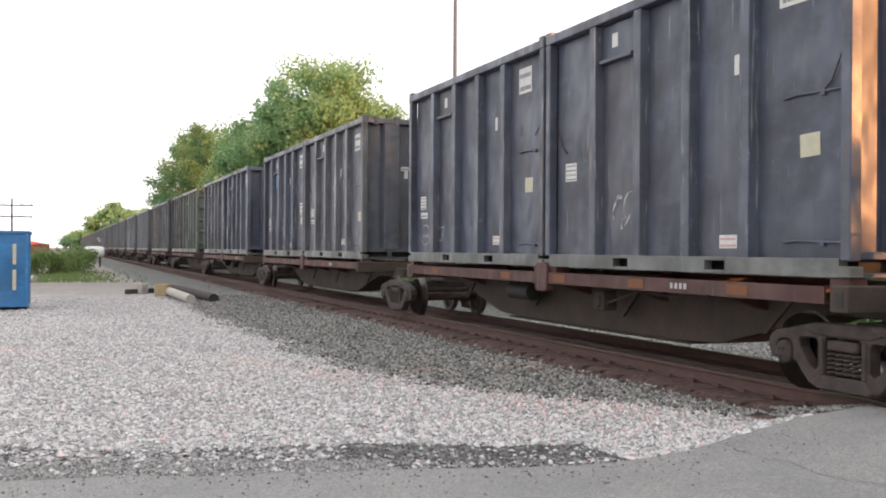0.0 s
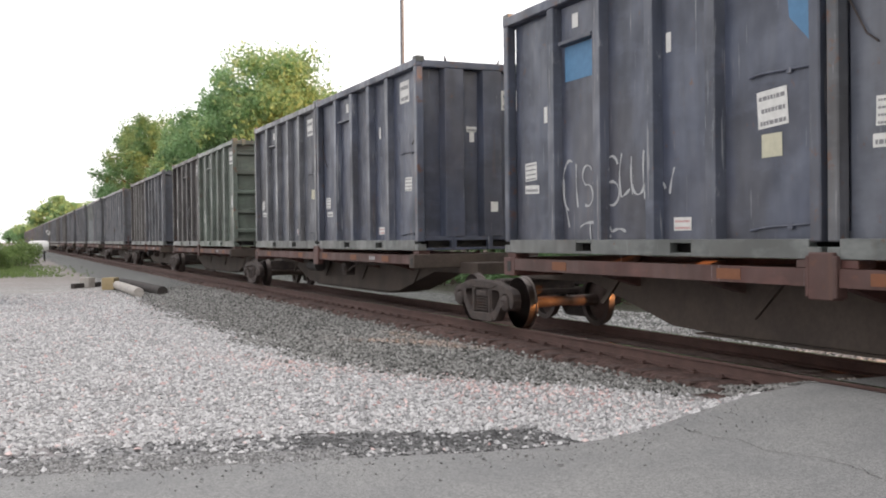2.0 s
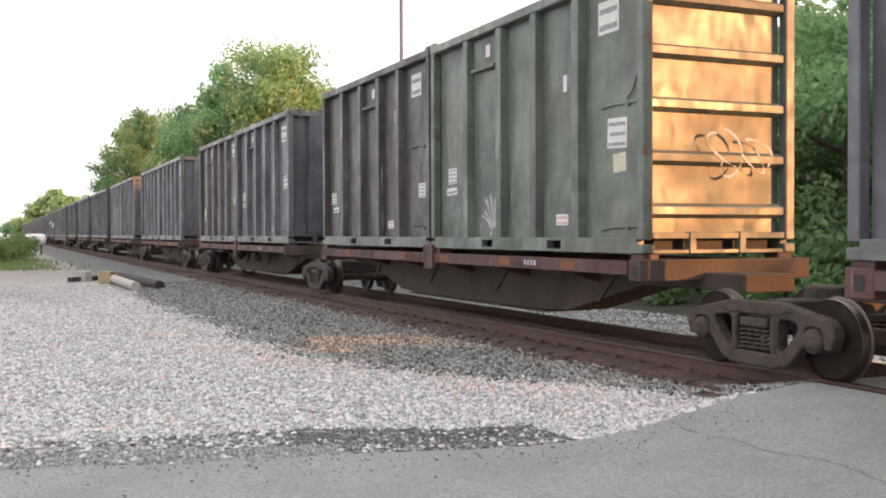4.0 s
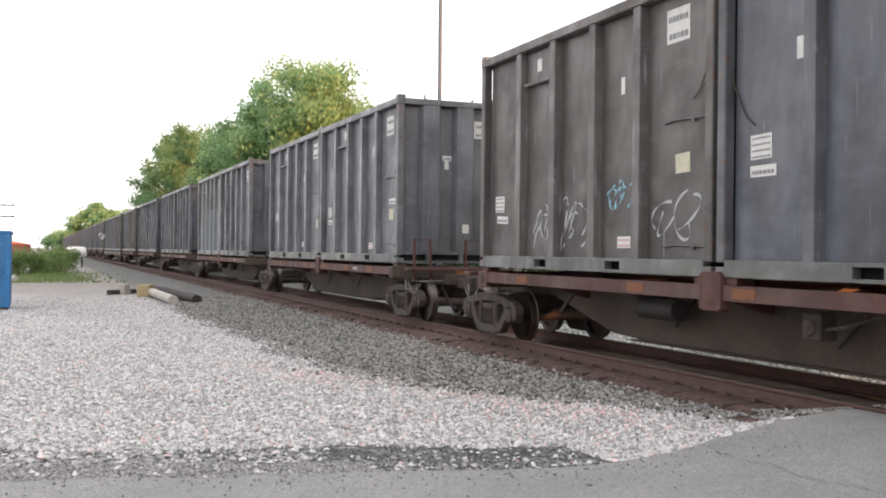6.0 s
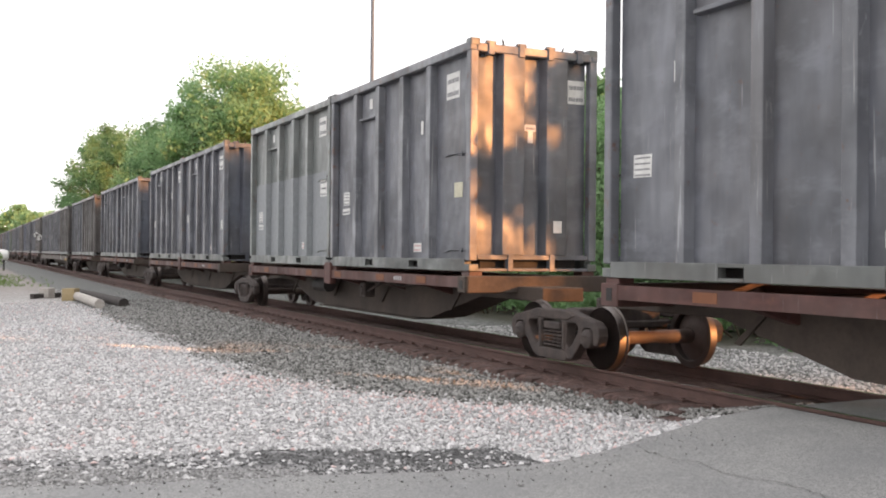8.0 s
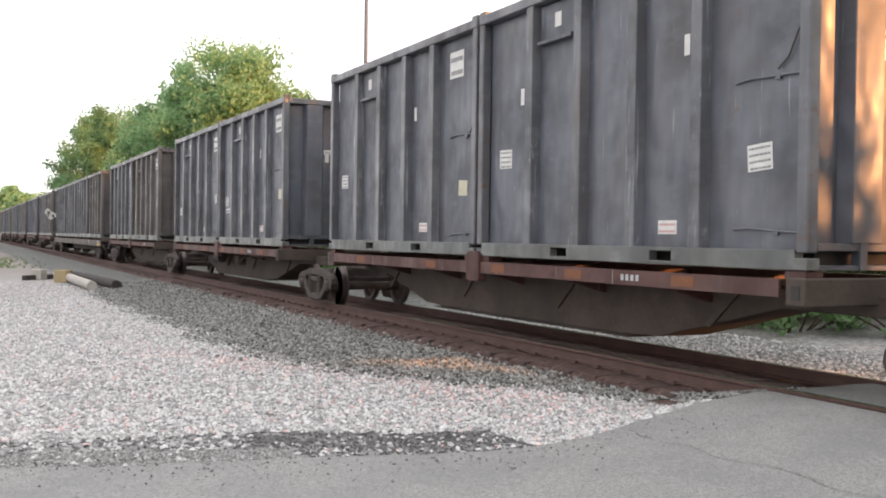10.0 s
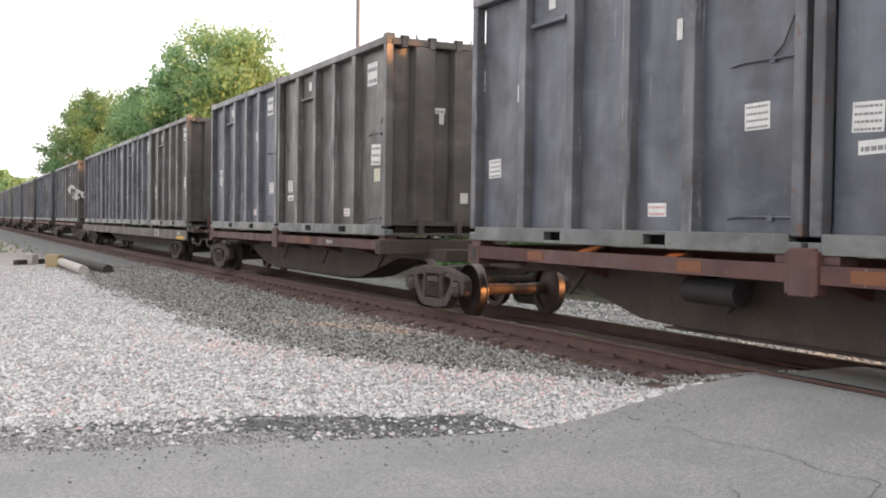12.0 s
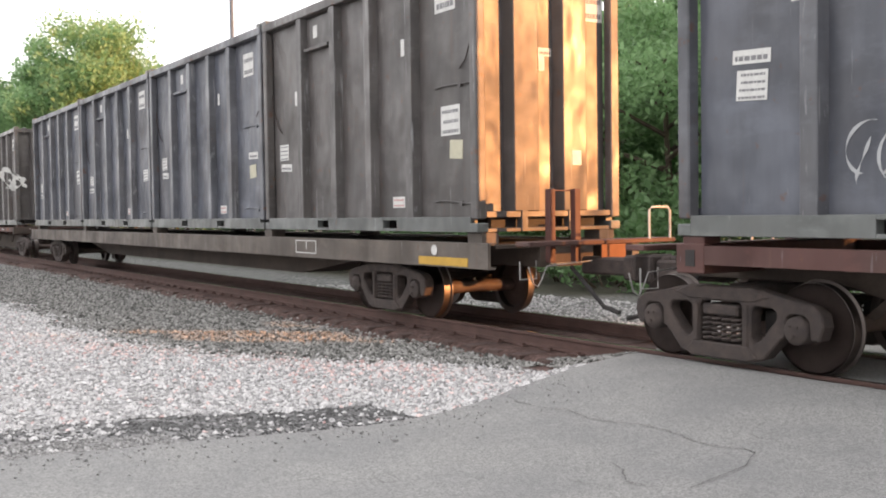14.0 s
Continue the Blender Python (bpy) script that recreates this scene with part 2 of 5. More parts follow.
def asphalt_material():
    n = Nodes("worn_asphalt")
    v = n.mapped()
    grit = n.cells(v, 85.0, out="Color")
    bw = n.t.nodes.new("ShaderNodeRGBToBW")
    n.put(bw.inputs[0], grit)
    col = n.mix(n.ramp(bw.outputs[0], (0.25, 0.0), (0.75, 1.0)), (0.195, 0.196, 0.193), (0.33, 0.327, 0.318))
    col = n.mix(n.ramp(n.noise(v, 26.0, 4, 0.6), (0.36, 0.3), (0.56, 0.0)), col, (0.15, 0.15, 0.15))
    col = n.mix(n.ramp(n.noise(v, 1.1, 5), (0.4, 0.0), (0.68, 0.6)), col, (0.185, 0.187, 0.19))
    col = n.mix(n.ramp(n.noise(v, 7.0, 8, 0.7), (0.60, 0.0), (0.72, 0.5)), col, (0.37, 0.365, 0.355))
    warp = n.t.nodes.new("ShaderNodeVectorMath")
    warp.operation = "ADD"
    nz = n.t.nodes.new("ShaderNodeTexNoise")
    nz.inputs["Scale"].default_value, nz.inputs["Detail"].default_value = 1.5, 5
    n.put(nz.inputs["Vector"], v)
    n.put(warp.inputs[0], v)
    n.put(warp.inputs[1], nz.outputs["Color"])
    crack = n.cells(warp.outputs[0], 0.55, "DISTANCE_TO_EDGE")
    line = n.math("MULTIPLY", n.ramp(crack, (0.0, 1.0), (0.006, 0.0)), n.ramp(n.noise(v, 1.3, 3), (0.54, 0.0), (0.62, 0.8)))
    col = n.mix(n.math("MULTIPLY", line, 0.6), col, (0.07, 0.07, 0.07))
    n.bump(n.math("SUBTRACT", n.math("MULTIPLY", bw.outputs[0], 0.12), n.math("MULTIPLY", line, 0.5)), 0.7, 0.02)
    return n.done(col, 0.9, spec=0.25)


GRAVEL, ASPHALT = gravel_material(), asphalt_material()


def stone_material(name, a, b):
    n = Nodes(name)
    geo = n.t.nodes.new("ShaderNodeNewGeometry")
    return n.done(n.mix(geo.outputs["Random Per Island"], a, b), 0.9, spec=0.2)


STONE_W = stone_material("white_limestone_chips", (0.27, 0.268, 0.268), (0.66, 0.65, 0.648))
STONE_G = stone_material("grey_ballast_stone", (0.05, 0.05, 0.046), (0.36, 0.355, 0.34))
# pink stone, made rosier to hold sunlight falling under the train
STONE_P = stone_material("pink_sun_tinted_chips", (0.46, 0.31, 0.295), (0.74, 0.60, 0.575))
STONE_F = stone_material("grey_fines", (0.13, 0.13, 0.128), (0.40, 0.395, 0.39))
STONE_D = stone_material("dark_fines", (0.06, 0.06, 0.06), (0.17, 0.17, 0.17))


# ---- mesh helpers ----
class Build:
    def __init__(self):
        self.v, self.f = [], []

    def add(self, verts, faces):
        k = len(self.v)
        self.v += [tuple(p) for p in verts]
        self.f += [tuple(i + k for i in f) for f in faces]
        return self

    def box(self, x0, x1, y0, y1, z0, z1):
        p = [(x, y, z) for x in (x0, x1) for y in (y0, y1) for z in (z0, z1)]
        return self.add(p, [(0, 1, 3, 2), (4, 6, 7, 5), (0, 4, 5, 1), (2, 3, 7, 6), (0, 2, 6, 4), (1, 5, 7, 3)])

    def prism(self, outline, axis, a, b):
        """An outline of (u, v) pairs swept along an axis: x has (y, z), y has (x, z), z has (x, y)."""
        n = len(outline)

        def at(u, v, w):
            return {"x": (w, u, v), "y": (u, w, v), "z": (u, v, w)}[axis]
        p = [at(u, v, a) for u, v in outline] + [at(u, v, b) for u, v in outline]
        faces = [(i, (i + 1) % n, n + (i + 1) % n, n + i) for i in range(n)]
        return self.add(p, faces + [tuple(range(n)), tuple(range(2 * n - 1, n - 1, -1))])

    def tube(self, pts, r, sides=8, r2=None):
        pts = [Vector(p) for p in pts]
        rings, n = [], len(pts)
        for i, p in enumerate(pts):
            d = (pts[min(i + 1, n - 1)] - pts[max(i - 1, 0)]).normalized()
            a = d.cross(Vector((0, 0, 1)) if abs(d.z) < 0.9 else Vector((1, 0, 0))).normalized()
            b = d.cross(a)
            rr = r if r2 is None else r + (r2 - r) * i / (n - 1)
            rings.append([p + a * (rr * math.cos(6.2832 * k / sides)) + b * (rr * math.sin(6.2832 * k / sides)) for k in range(sides)])
        faces = [(i * sides + k, i * sides + (k + 1) % sides, (i + 1) * sides + (k + 1) % sides, (i + 1) * sides + k)
                 for i in range(n - 1) for k in range(sides)]
        faces += [tuple(range(sides)), tuple(range((n - 1) * sides, n * sides))]
        return self.add([q for ring in rings for q in ring], faces)

    def lathe(self, profile, sides=32):
        """(x, r) pairs turned round the x axis."""
        p = [(x, r * math.cos(6.28319 * k / sides), r * math.sin(6.28319 * k / sides)) for x, r in profile for k in range(sides)]
        m = len(profile)
        return self.add(p, [(i * sides + k, i * sides + (k + 1) % sides, (i + 1) * sides + (k + 1) % sides, (i + 1) * sides + k)
                            for i in range(m - 1) for k in range(sides)] + [tuple(range(sides)), tuple(range((m - 1) * sides, m * sides))])

    def mesh(self, name, mat, bevel=0.0, smooth=False):
        me = bpy.data.meshes.new(name)
        me.from_pydata(self.v, [], self.f)
        bm = bmesh.new()
        bm.from_mesh(me)
        bmesh.ops.recalc_face_normals(bm, faces=bm.faces)
        if bevel:
            bmesh.ops.bevel(bm, geom=[e for e in bm.edges if len(e.link_faces) == 2 and e.calc_face_angle(0) > 0.6], offset=bevel, segments=1, affect="EDGES", clamp_overlap=True)
        bm.to_mesh(me)
        bm.free()
        for m in (mat if isinstance(mat, (list, tuple)) else [mat]):
            me.materials.append(m)
        if smooth:
            me.shade_smooth()
            me.set_sharp_from_angle(angle=radians(40))
        return me


def part(name, mesh, parent, label="", at=None):
    ob = new(name, mesh)
    ob.parent = parent
    if at is not None:
        ob.matrix_basis = at
    return tagged(ob, label)


def empty(name, label, category, group="", at=None):
    ob = new(name)
    ob.empty_display_size = 0.2
    if at is not None:
        ob.matrix_basis = at
    return tagged(ob, label, category, group)


# ---- ground, road and track ----
def smooth_step(a, b, x):
    k = min(1.0, max(0.0, (x - a) / (b - a)))
    return k * k * (3 - 2 * k)


def road_edge(x):
    """The y at which the asphalt ends."""
    e = 7.42 + 0.215 * max(0.0, 4.0 - x) + 0.60 * smooth_step(4.0, 7.6, x) + 0.06 * noise.noise((x * 1.3, 0, 0)) + 0.03 * noise.noise((x * 5, 3, 0))
    return e


def road_z(x):
    up = smooth_step(4.4, 7.75, x) if x < TX else 1 - smooth_step(9.5, 13, x)
    return -0.235 + 0.225 * up


def ground_z(x, y):
    base = -0.40 + 0.10 * smooth_step(30, 8, y) if y > 0 else -0.30
    d = abs(x - TX)
    shoulder = smooth_step(4.3, 1.5, d)
    z = base + (-0.27 - base) * shoulder
    if d < 1.5:
        z = -0.178 + (-0.27 + 0.178) * smooth_step(1.22, 1.48, d)
    near = smooth_step(0.9, 0.0, y - road_edge(min(max(x, -3), 16)))
    if y < road_edge(min(max(x, -3), 16)) + 0.9 and abs(y) < 12:
        z = z + (road_z(x) - 0.05 - z) * near
    z += 0.02 * noise.noise((x * 0.8, y * 0.8, 0)) + 0.012 * noise.noise((x * 3, y * 3, 5))
    if x > 15:
        z += 0.3 * smooth_step(15, 22, x) * (1 + 0.4 * noise.noise((x * 0.2, y * 0.2, 2)))
    return z


def grid(name, xs, ys, height, mat):
    v = [(x, y, height(x, y)) for y in ys for x in xs]
    w = len(xs)
    f = [(j * w + i, j * w + i + 1, (j + 1) * w + i + 1, (j + 1) * w + i) for j in range(len(ys) - 1) for i in range(w - 1)]
    me = bpy.data.meshes.new(name)
    me.from_pydata(v, [], f)
    me.materials.append(mat)
    me.shade_smooth()
    return new(name, me)


def spaced(*runs):
    out = []
    for a, b, n in runs:
        out += [a + (b - a) * i / n for i in range(n)]
    return out + [runs[-1][1]]


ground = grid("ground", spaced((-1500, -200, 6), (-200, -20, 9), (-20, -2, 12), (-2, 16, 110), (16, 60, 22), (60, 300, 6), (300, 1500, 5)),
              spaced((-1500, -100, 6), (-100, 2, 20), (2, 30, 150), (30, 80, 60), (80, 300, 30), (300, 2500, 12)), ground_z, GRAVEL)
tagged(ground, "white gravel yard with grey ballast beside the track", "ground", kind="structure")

road_v, road_f = [], []
xs = spaced((-60, -6, 18), (-6, 12, 120), (12, 60, 24))
rows_n = 40
for x in xs:
    e = road_edge(min(max(x, -3), 16))
    for j in range(rows_n + 1):
        y = e - (e + 7.0) * (j / rows_n) ** 1.6
        z = road_z(x) + 0.006 * noise.noise((x * 1.5, y * 1.5, 0)) - (0.05 if j == 0 else 0)
        road_v.append((x, y, z))
for i in range(len(xs) - 1):
    if abs(0.5 * (xs[i] + xs[i + 1]) - (TX - 0.7525)) < 0.13 or abs(0.5 * (xs[i] + xs[i + 1]) - (TX + 0.7525)) < 0.13:
        continue                      # the flangeways, where the rails lie
    for j in range(rows_n):
        a = i * (rows_n + 1) + j
        road_f.append((a, a + 1, a + rows_n + 2, a + rows_n + 1))
me = bpy.data.meshes.new("road")
me.from_pydata(road_v, [], road_f)
me.materials.append(ASPHALT)
me.shade_smooth()
road = tagged(new("road", me), "worn grey cracked asphalt road rising to the level crossing", "road", kind="structure")
TAR = plain("dark_crack_filler", (0.085, 0.083, 0.08), 0.9)


def crack(way, width, seed):
    """A ragged dark crack that wanders along a few corners on the asphalt."""
    b, k = Build(), 0
    pts = []
    for (x0, y0), (x1, y1) in zip(way, way[1:]):
        n = max(2, int(math.hypot(x1 - x0, y1 - y0) / 0.06))
        pts += [(x0 + (x1 - x0) * i / n, y0 + (y1 - y0) * i / n) for i in range(n)]
    pts = [(x + 0.16 * noise.noise((x * 2.2, y * 2.2, seed)) + 0.05 * noise.noise((x * 9, y * 9, seed)), y + 0.12 * noise.noise((x * 2.2, y * 2.2, seed + 9)) + 0.05 * noise.noise((x * 9, y * 9, seed + 5))) for x, y in pts]
    side = []
    for i, (x, y) in enumerate(pts):
        x1, y1 = pts[min(i + 1, len(pts) - 1)]
        x0, y0 = pts[max(i - 1, 0)]
        d = Vector((x1 - x0, y1 - y0)).normalized() * width * (0.5 + 0.45 * noise.noise((i * 0.45, seed, 0)))
        side += [(x - d.y, y + d.x, road_z(x) + 0.0095), (x + d.y, y - d.x, road_z(x) + 0.0095)]
    b.add(side, [(2 * i, 2 * i + 1, 2 * i + 3, 2 * i + 2) for i in range(len(pts) - 1)])
    part("crack", b.mesh("crack", TAR), road, "dark ragged crack in the asphalt")


crack([(5.42, 7.25), (5.5, 6.5), (5.55, 5.4), (5.5, 4.65), (4.6, 4.42)], 0.007, 1)
crack([(4.75, 5.2), (4.5, 4.65)], 0.006, 2)
crack([(3.84, 6.69), (3.98, 6.60)], 0.030, 4)


RAIL_SHAPE = [(-0.07, -0.17), (0.07, -0.17), (0.07, -0.155), (0.012, -0.135), (0.012, -0.045), (0.036, -0.035), (0.036, -0.008), (0.028, 0.0),
              (-0.028, 0.0), (-0.036, -0.008), (-0.036, -0.035), (-0.012, -0.045), (-0.012, -0.135), (-0.07, -0.155)]
track = tagged(new("railway_track"), "rust-brown steel rails on dark timber ties", "railway track", kind="structure")
for side in (-1, 1):
    part("rail", Build().prism(RAIL_SHAPE, "y", -120, 900).mesh("rail", RAIL), track, at=pose(TX + side * 0.7525, 0, 0))
    part("rail_top", Build().box(-0.024, 0.024, -120, 900, 0.0005, 0.002).mesh("rail_top", RAILTOP), track, "bright worn running surface of the rail", at=pose(TX + side * 0.7525, 0, 0))
tie_mesh = [Build().box(-1.36 + d, 1.36 + e, -0.115, 0.115, -0.36, -0.172).mesh("tie", TIE, 0.012) for d, e in ((0, 0), (0.05, 0.02), (-0.05, -0.03))]
rng = random.Random(4)
for i in range(170):
    y = 8.6 + i * 0.53
    part("tie", tie_mesh[rng.randrange(3)], track, at=pose(TX + rng.uniform(-0.03, 0.03), y, rng.uniform(-0.012, 0.0), 0, 0, rng.uniform(-1, 1)))
far_ties = Build()
for i in range(170, 560):
    far_ties.box(TX - 1.36, TX + 1.36, 8.6 + i * 0.53 - 0.115, 8.6 + i * 0.53 + 0.115, -0.36, -0.172)
tagged(part("distant_ties", far_ties.mesh("distant_ties", TIE), track), kind="stuff")
plate = Build().box(-0.17, 0.17, -0.1, 0.1, -0.172, -0.158).box(-0.13, -0.09, -0.06, -0.02, -0.158, -0.135).box(0.09, 0.13, 0.02, 0.06, -0.158, -0.135).mesh("tie_plate", RAIL)
for i in range(60):
    part("tie_plate", plate, track, at=pose(TX - 0.7525, 8.6 + i * 0.53, 0.001))


# ---- loose stones, as joined chips ----
def chips(name, label, places, size, mat, seed, height=ground_z):
    """Small angular stones at (x, y) places, each an uneven eight-sided chip lying on the ground."""
    r = np.random.RandomState(seed)
    n = len(places)
    unit = np.array([(1, 0, 0), (0, 1, 0), (-1, 0, 0), (0, -1, 0), (0, 0, 1), (0, 0, -1)], float)
    v = unit[None] + r.uniform(-0.35, 0.35, (n, 6, 3))
    s = size * r.uniform(0.55, 1.35, (n, 1, 1)) * np.stack([np.ones(n), r.uniform(0.6, 1.0, n), r.uniform(0.5, 0.85, n)], -1)[:, None]
    v = v * s
    a = r.uniform(0, 6.283, n)[:, None]
    x, y = v[..., 0] * np.cos(a) - v[..., 1] * np.sin(a), v[..., 0] * np.sin(a) + v[..., 1] * np.cos(a)
    pz = np.array([height(px, py) for px, py in places])
    v = np.stack([x + places[:, :1], y + places[:, 1:], v[..., 2] + pz[:, None] + size * 0.25], -1).reshape(-1, 3)
    tri = np.array([(0, 1, 4), (1, 2, 4), (2, 3, 4), (3, 0, 4), (1, 0, 5), (2, 1, 5), (3, 2, 5), (0, 3, 5)])
    f = (np.arange(n)[:, None, None] * 6 + tri[None]).reshape(-1, 3)
    me = bpy.data.meshes.new(name)
    me.from_pydata(v.tolist(), [], f.tolist())
    me.materials.append(mat)
    return tagged(new(name, me), label, "gravel", kind="stuff")


def ballast_limit(x, y):
    w = 0.55 * noise.noise((x * 0.9, y * 0.5, 3))
    return 4.1 + 0.42 * max(0.0, 15.0 - y) + 0.45 * max(0.0, 11.0 - y) + w


rs = np.random.RandomState(11)
white_places, grey_places, dark_places, fine_places, pink_places = [], [], [], [], []
for _ in range(90000):
    y = 7.3 + 33 * rs.rand() ** 1.9
    x = rs.uniform(-1.5 - 0.02 * y, 7.5) if rs.rand() < 0.85 else rs.uniform(9.9, 14)
    if 7.0 < x < 9.9 or y < road_edge(min(max(x, -3), 16)) + 0.03 + 0.12 * rs.rand():
        continue
    across = y + 0.3 * x + 0.4 * noise.noise((x * 0.7, y * 0.7, 1)) - 9.52
    strip = across < 0.30 and (across > -0.30 or x > 2.6) and x < 4.6
    verge = across <= -0.30 and x <= 2.6
    if x > 9.5 and y > 24:
        continue
    if verge:
        for _q in range(2):
            (fine_places if rs.rand() < 0.975 else white_places).append((x + rs.uniform(-.05, .05), y + rs.uniform(-.04, .04)))
        continue
    if x > 9.5 or x < ballast_limit(x, y) + rs.normal(0, 0.28):
        if strip and rs.rand() < (0.94 if x > 2.4 else 0.74):
            if rs.rand() < 0.6:
                dark_places.append((x, y))
        elif x < 6.5 and rs.rand() < 0.40 * max(0.15, 0.5 + noise.noise((x * 0.8, y * 0.4, 12))) * math.exp(-((2.1 * x + y - 22.3 + 2.2 * noise.noise((x, y, 8))) / 1.9) ** 2) * smooth_step(2.2, 3.8, x) + 0.035:
            pink_places.append((x, y))
        elif y < 26 or rs.rand() < 0.4:
            white_places.append((x, y))
    else:
        grey_places.append((x, y))
for _ in range(9000):
    y = 8.2 + 30 * rs.rand() ** 1.7
    grey_places.append((rs.uniform(ballast_limit(6, y), 7.22), y))
chips("white_gravel", "loose white and pink limestone chips on the yard", np.array(white_places), 0.029, STONE_W, 1)
chips("pink_gravel", "pink limestone chips among the white, tinted partly for sunlight", np.array(pink_places), 0.029, STONE_P, 4)
chips("fine_gravel", "fine grey crushed stone along the road edge", np.array(fine_places), 0.017, STONE_F, 5)
chips("grey_ballast", "angular grey ballast stones beside the ties", np.array(grey_places), 0.033, STONE_G, 2)
chips("dark_fine_gravel", "dark fine stones strewn along the road edge", np.array(dark_places), 0.017, STONE_D, 3)

stray = [(x, road_edge(x) - 0.05 - abs(q)) for x, q in zip(rs.uniform(-1.5, 6.5, 420), rs.normal(0, 0.35, 420))]
chips("stray_gravel", "stray stone chips scattered on the asphalt edge", np.array(stray), 0.012, STONE_F, 6, lambda x, y: road_z(x) + 0.004)

# ---- freight containers ----
LC, WC, HC, REC = 6.82, 2.44, 3.73, 0.14
RIBS = (1.68, 2.86, 4.07, 5.30)


def container_meshes(key, mat, rail, worn, chafed):
    m = {}
    w = WC / 2
    # shell with a floor raised over the fork tunnels
    m["shell"] = Build().box(-w + REC, w - REC, 0.17, LC - 0.17, 0.19, HC - 0.16).mesh(key + "_shell", mat, 0.01)
    holes = ((2.05, 2.45), (4.25, 4.65))
    for s in (-1, 1):
        rail_pieces = Build()
        x0, x1 = (-w, -w + 0.12) if s < 0 else (w - 0.12, w)
        y = 0.16
        for a, b in holes:
            rail_pieces.box(x0, x1, y, a, 0.0, 0.20)
            rail_pieces.box(x0, x1, a, b, 0.155, 0.20).box(x0, x1, a, b, 0.0, 0.04)
            y = b
        rail_pieces.box(x0, x1, y, LC - 0.16, 0.0, 0.20)
        m["base_rail", s] = rail_pieces.mesh(key + "_base_rail", rail, 0.006)
    m["top_rail"] = (Build().box(-w - 0.01, -w + 0.12, 0.0, LC, HC - 0.15, HC).box(w - 0.12, w + 0.01, 0.0, LC, HC - 0.15, HC)
                     .box(-w + 0.12, w - 0.12, 0.0, 0.13, HC - 0.16, HC - 0.02).box(-w + 0.12, w - 0.12, LC - 0.13, LC, HC - 0.16, HC - 0.02).mesh(key + "_top_rail", worn, 0.015))
    m["corner_post"] = Build().box(-0.075, 0.075, -0.075, 0.075, 0.17, HC - 0.14).mesh(key + "_corner_post", worn, 0.015)
    m["rib"] = Build().prism([(0.03, -0.115), (-REC + 0.003, -0.09), (-REC + 0.003, 0.09), (0.03, 0.115)], "z", 0.19, HC - 0.15).mesh(key + "_rib", chafed, 0.008)
    # end wall: two broad raised ribs on the set-back sheet
    m["end_panels"] = [Build().prism([(c - 0.27, 0.172), (c - 0.21, 0.0), (c + 0.19, 0.0), (c + 0.27, 0.172)], "z", 0.27, HC - 0.16).mesh(key + "_end_panel", mat, 0.008)
                       for c in (-0.40, 0.43)]
    m["end_ribs"] = [Build().prism([(0.172, z), (0.04, z + 0.05), (0.04, z + 0.15), (0.172, z + 0.20)], "x", -1.07, 1.07).mesh(key + "_end_rib", mat, 0.006)
                     for z in (0.45, 1.13, 1.81, 2.49, 3.17)]
    m["end_sill"] = (Build().box(-w + 0.16, w - 0.16, 0.02, 0.18, 0.19, 0.27).box(-w + 0.16, w - 0.16, 0.02, 0.18, 0.0, 0.05)
                     .box(-0.50, -0.40, 0.0, 0.12, 0.0, 0.28).box(0.30, 0.40, 0.0, 0.12, 0.0, 0.28).mesh(key + "_end_sill", mat, 0.006))
    m["corner_casting"] = Build().box(-0.09, 0.09, -0.09, 0.09, 0.0, 0.12).mesh(key + "_corner_casting", rail, 0.012)
    m["hinge"] = Build().box(-0.055, 0.055, -0.03, 0.12, -0.14, 0.085).tube([(-0.09, 0.01, 0.06), (0.09, 0.01, 0.06)], 0.035).mesh(key + "_hinge", mat, 0.008)
    m["hatch"] = Build().box(-0.03, 0.0, -0.47, 0.47, 0.0, 0.50).prism([(0.0, 0.03), (-0.11, 0.0), (-0.11, -0.05), (0.0, -0.06)], "y", -0.44, 0.44).mesh(key + "_hatch", mat, 0.006)
    m["latch_bar"] = Build().tube([(0, 0.05, 0), (0, 0.85, 0.02), (0.0, 1.05, 0.0)], 0.014, 6).box(-0.012, 0.02, 0.40, 0.47, -0.03, 0.03).mesh(key + "_latch_bar", mat)
    # dark slab added inside to block light through the fork tunnels
    m["underframe"] = Build().box(-w + 0.30, w - 0.30, 0.2, LC - 0.2, 0.03, 0.19).mesh(key + "_tunnel_blocker", DARK)
    m["lid"] = Build().prism([(-w + 0.11, HC - 0.10), (-0.5, HC - 0.03), (0.5, HC - 0.03), (w - 0.11, HC - 0.10), (w - 0.11, HC - 0.16), (-w + 0.11, HC - 0.16)], "y", 0.12, LC - 0.12).mesh(key + "_lid", mat)
    return m


COLOURS = {"slate": (SLATE, RAILGREY), "navy": (NAVY, RAILGREY), "steel": (STEEL, RAILGREY), "brown": (BROWN, RAILGREY), "umber": (UMBER, RAILGREY), "olive": (OLIVE, OLIVE), "sage": (SAGE, SAGE), "rust": (RUSTY, BROWN)}
WORN = {"slate": (0.105, 0.11, 0.125), "steel": (0.14, 0.146, 0.162), "navy": (0.072, 0.083, 0.115), "brown": (0.105, 0.098, 0.096), "umber": (0.056, 0.053, 0.053), "olive": (0.115, 0.138, 0.118), "sage": (0.165, 0.18, 0.175), "rust": (0.12, 0.075, 0.057)}
WORDS = {"steel": "haze-lightened slate-blue", "umber": "dark umber-grey", "slate": "slate-blue", "navy": "dark navy", "brown": "grimy brown-grey", "olive": "olive-grey", "sage": "pale sage-grey", "rust": "rust-worn brown"}
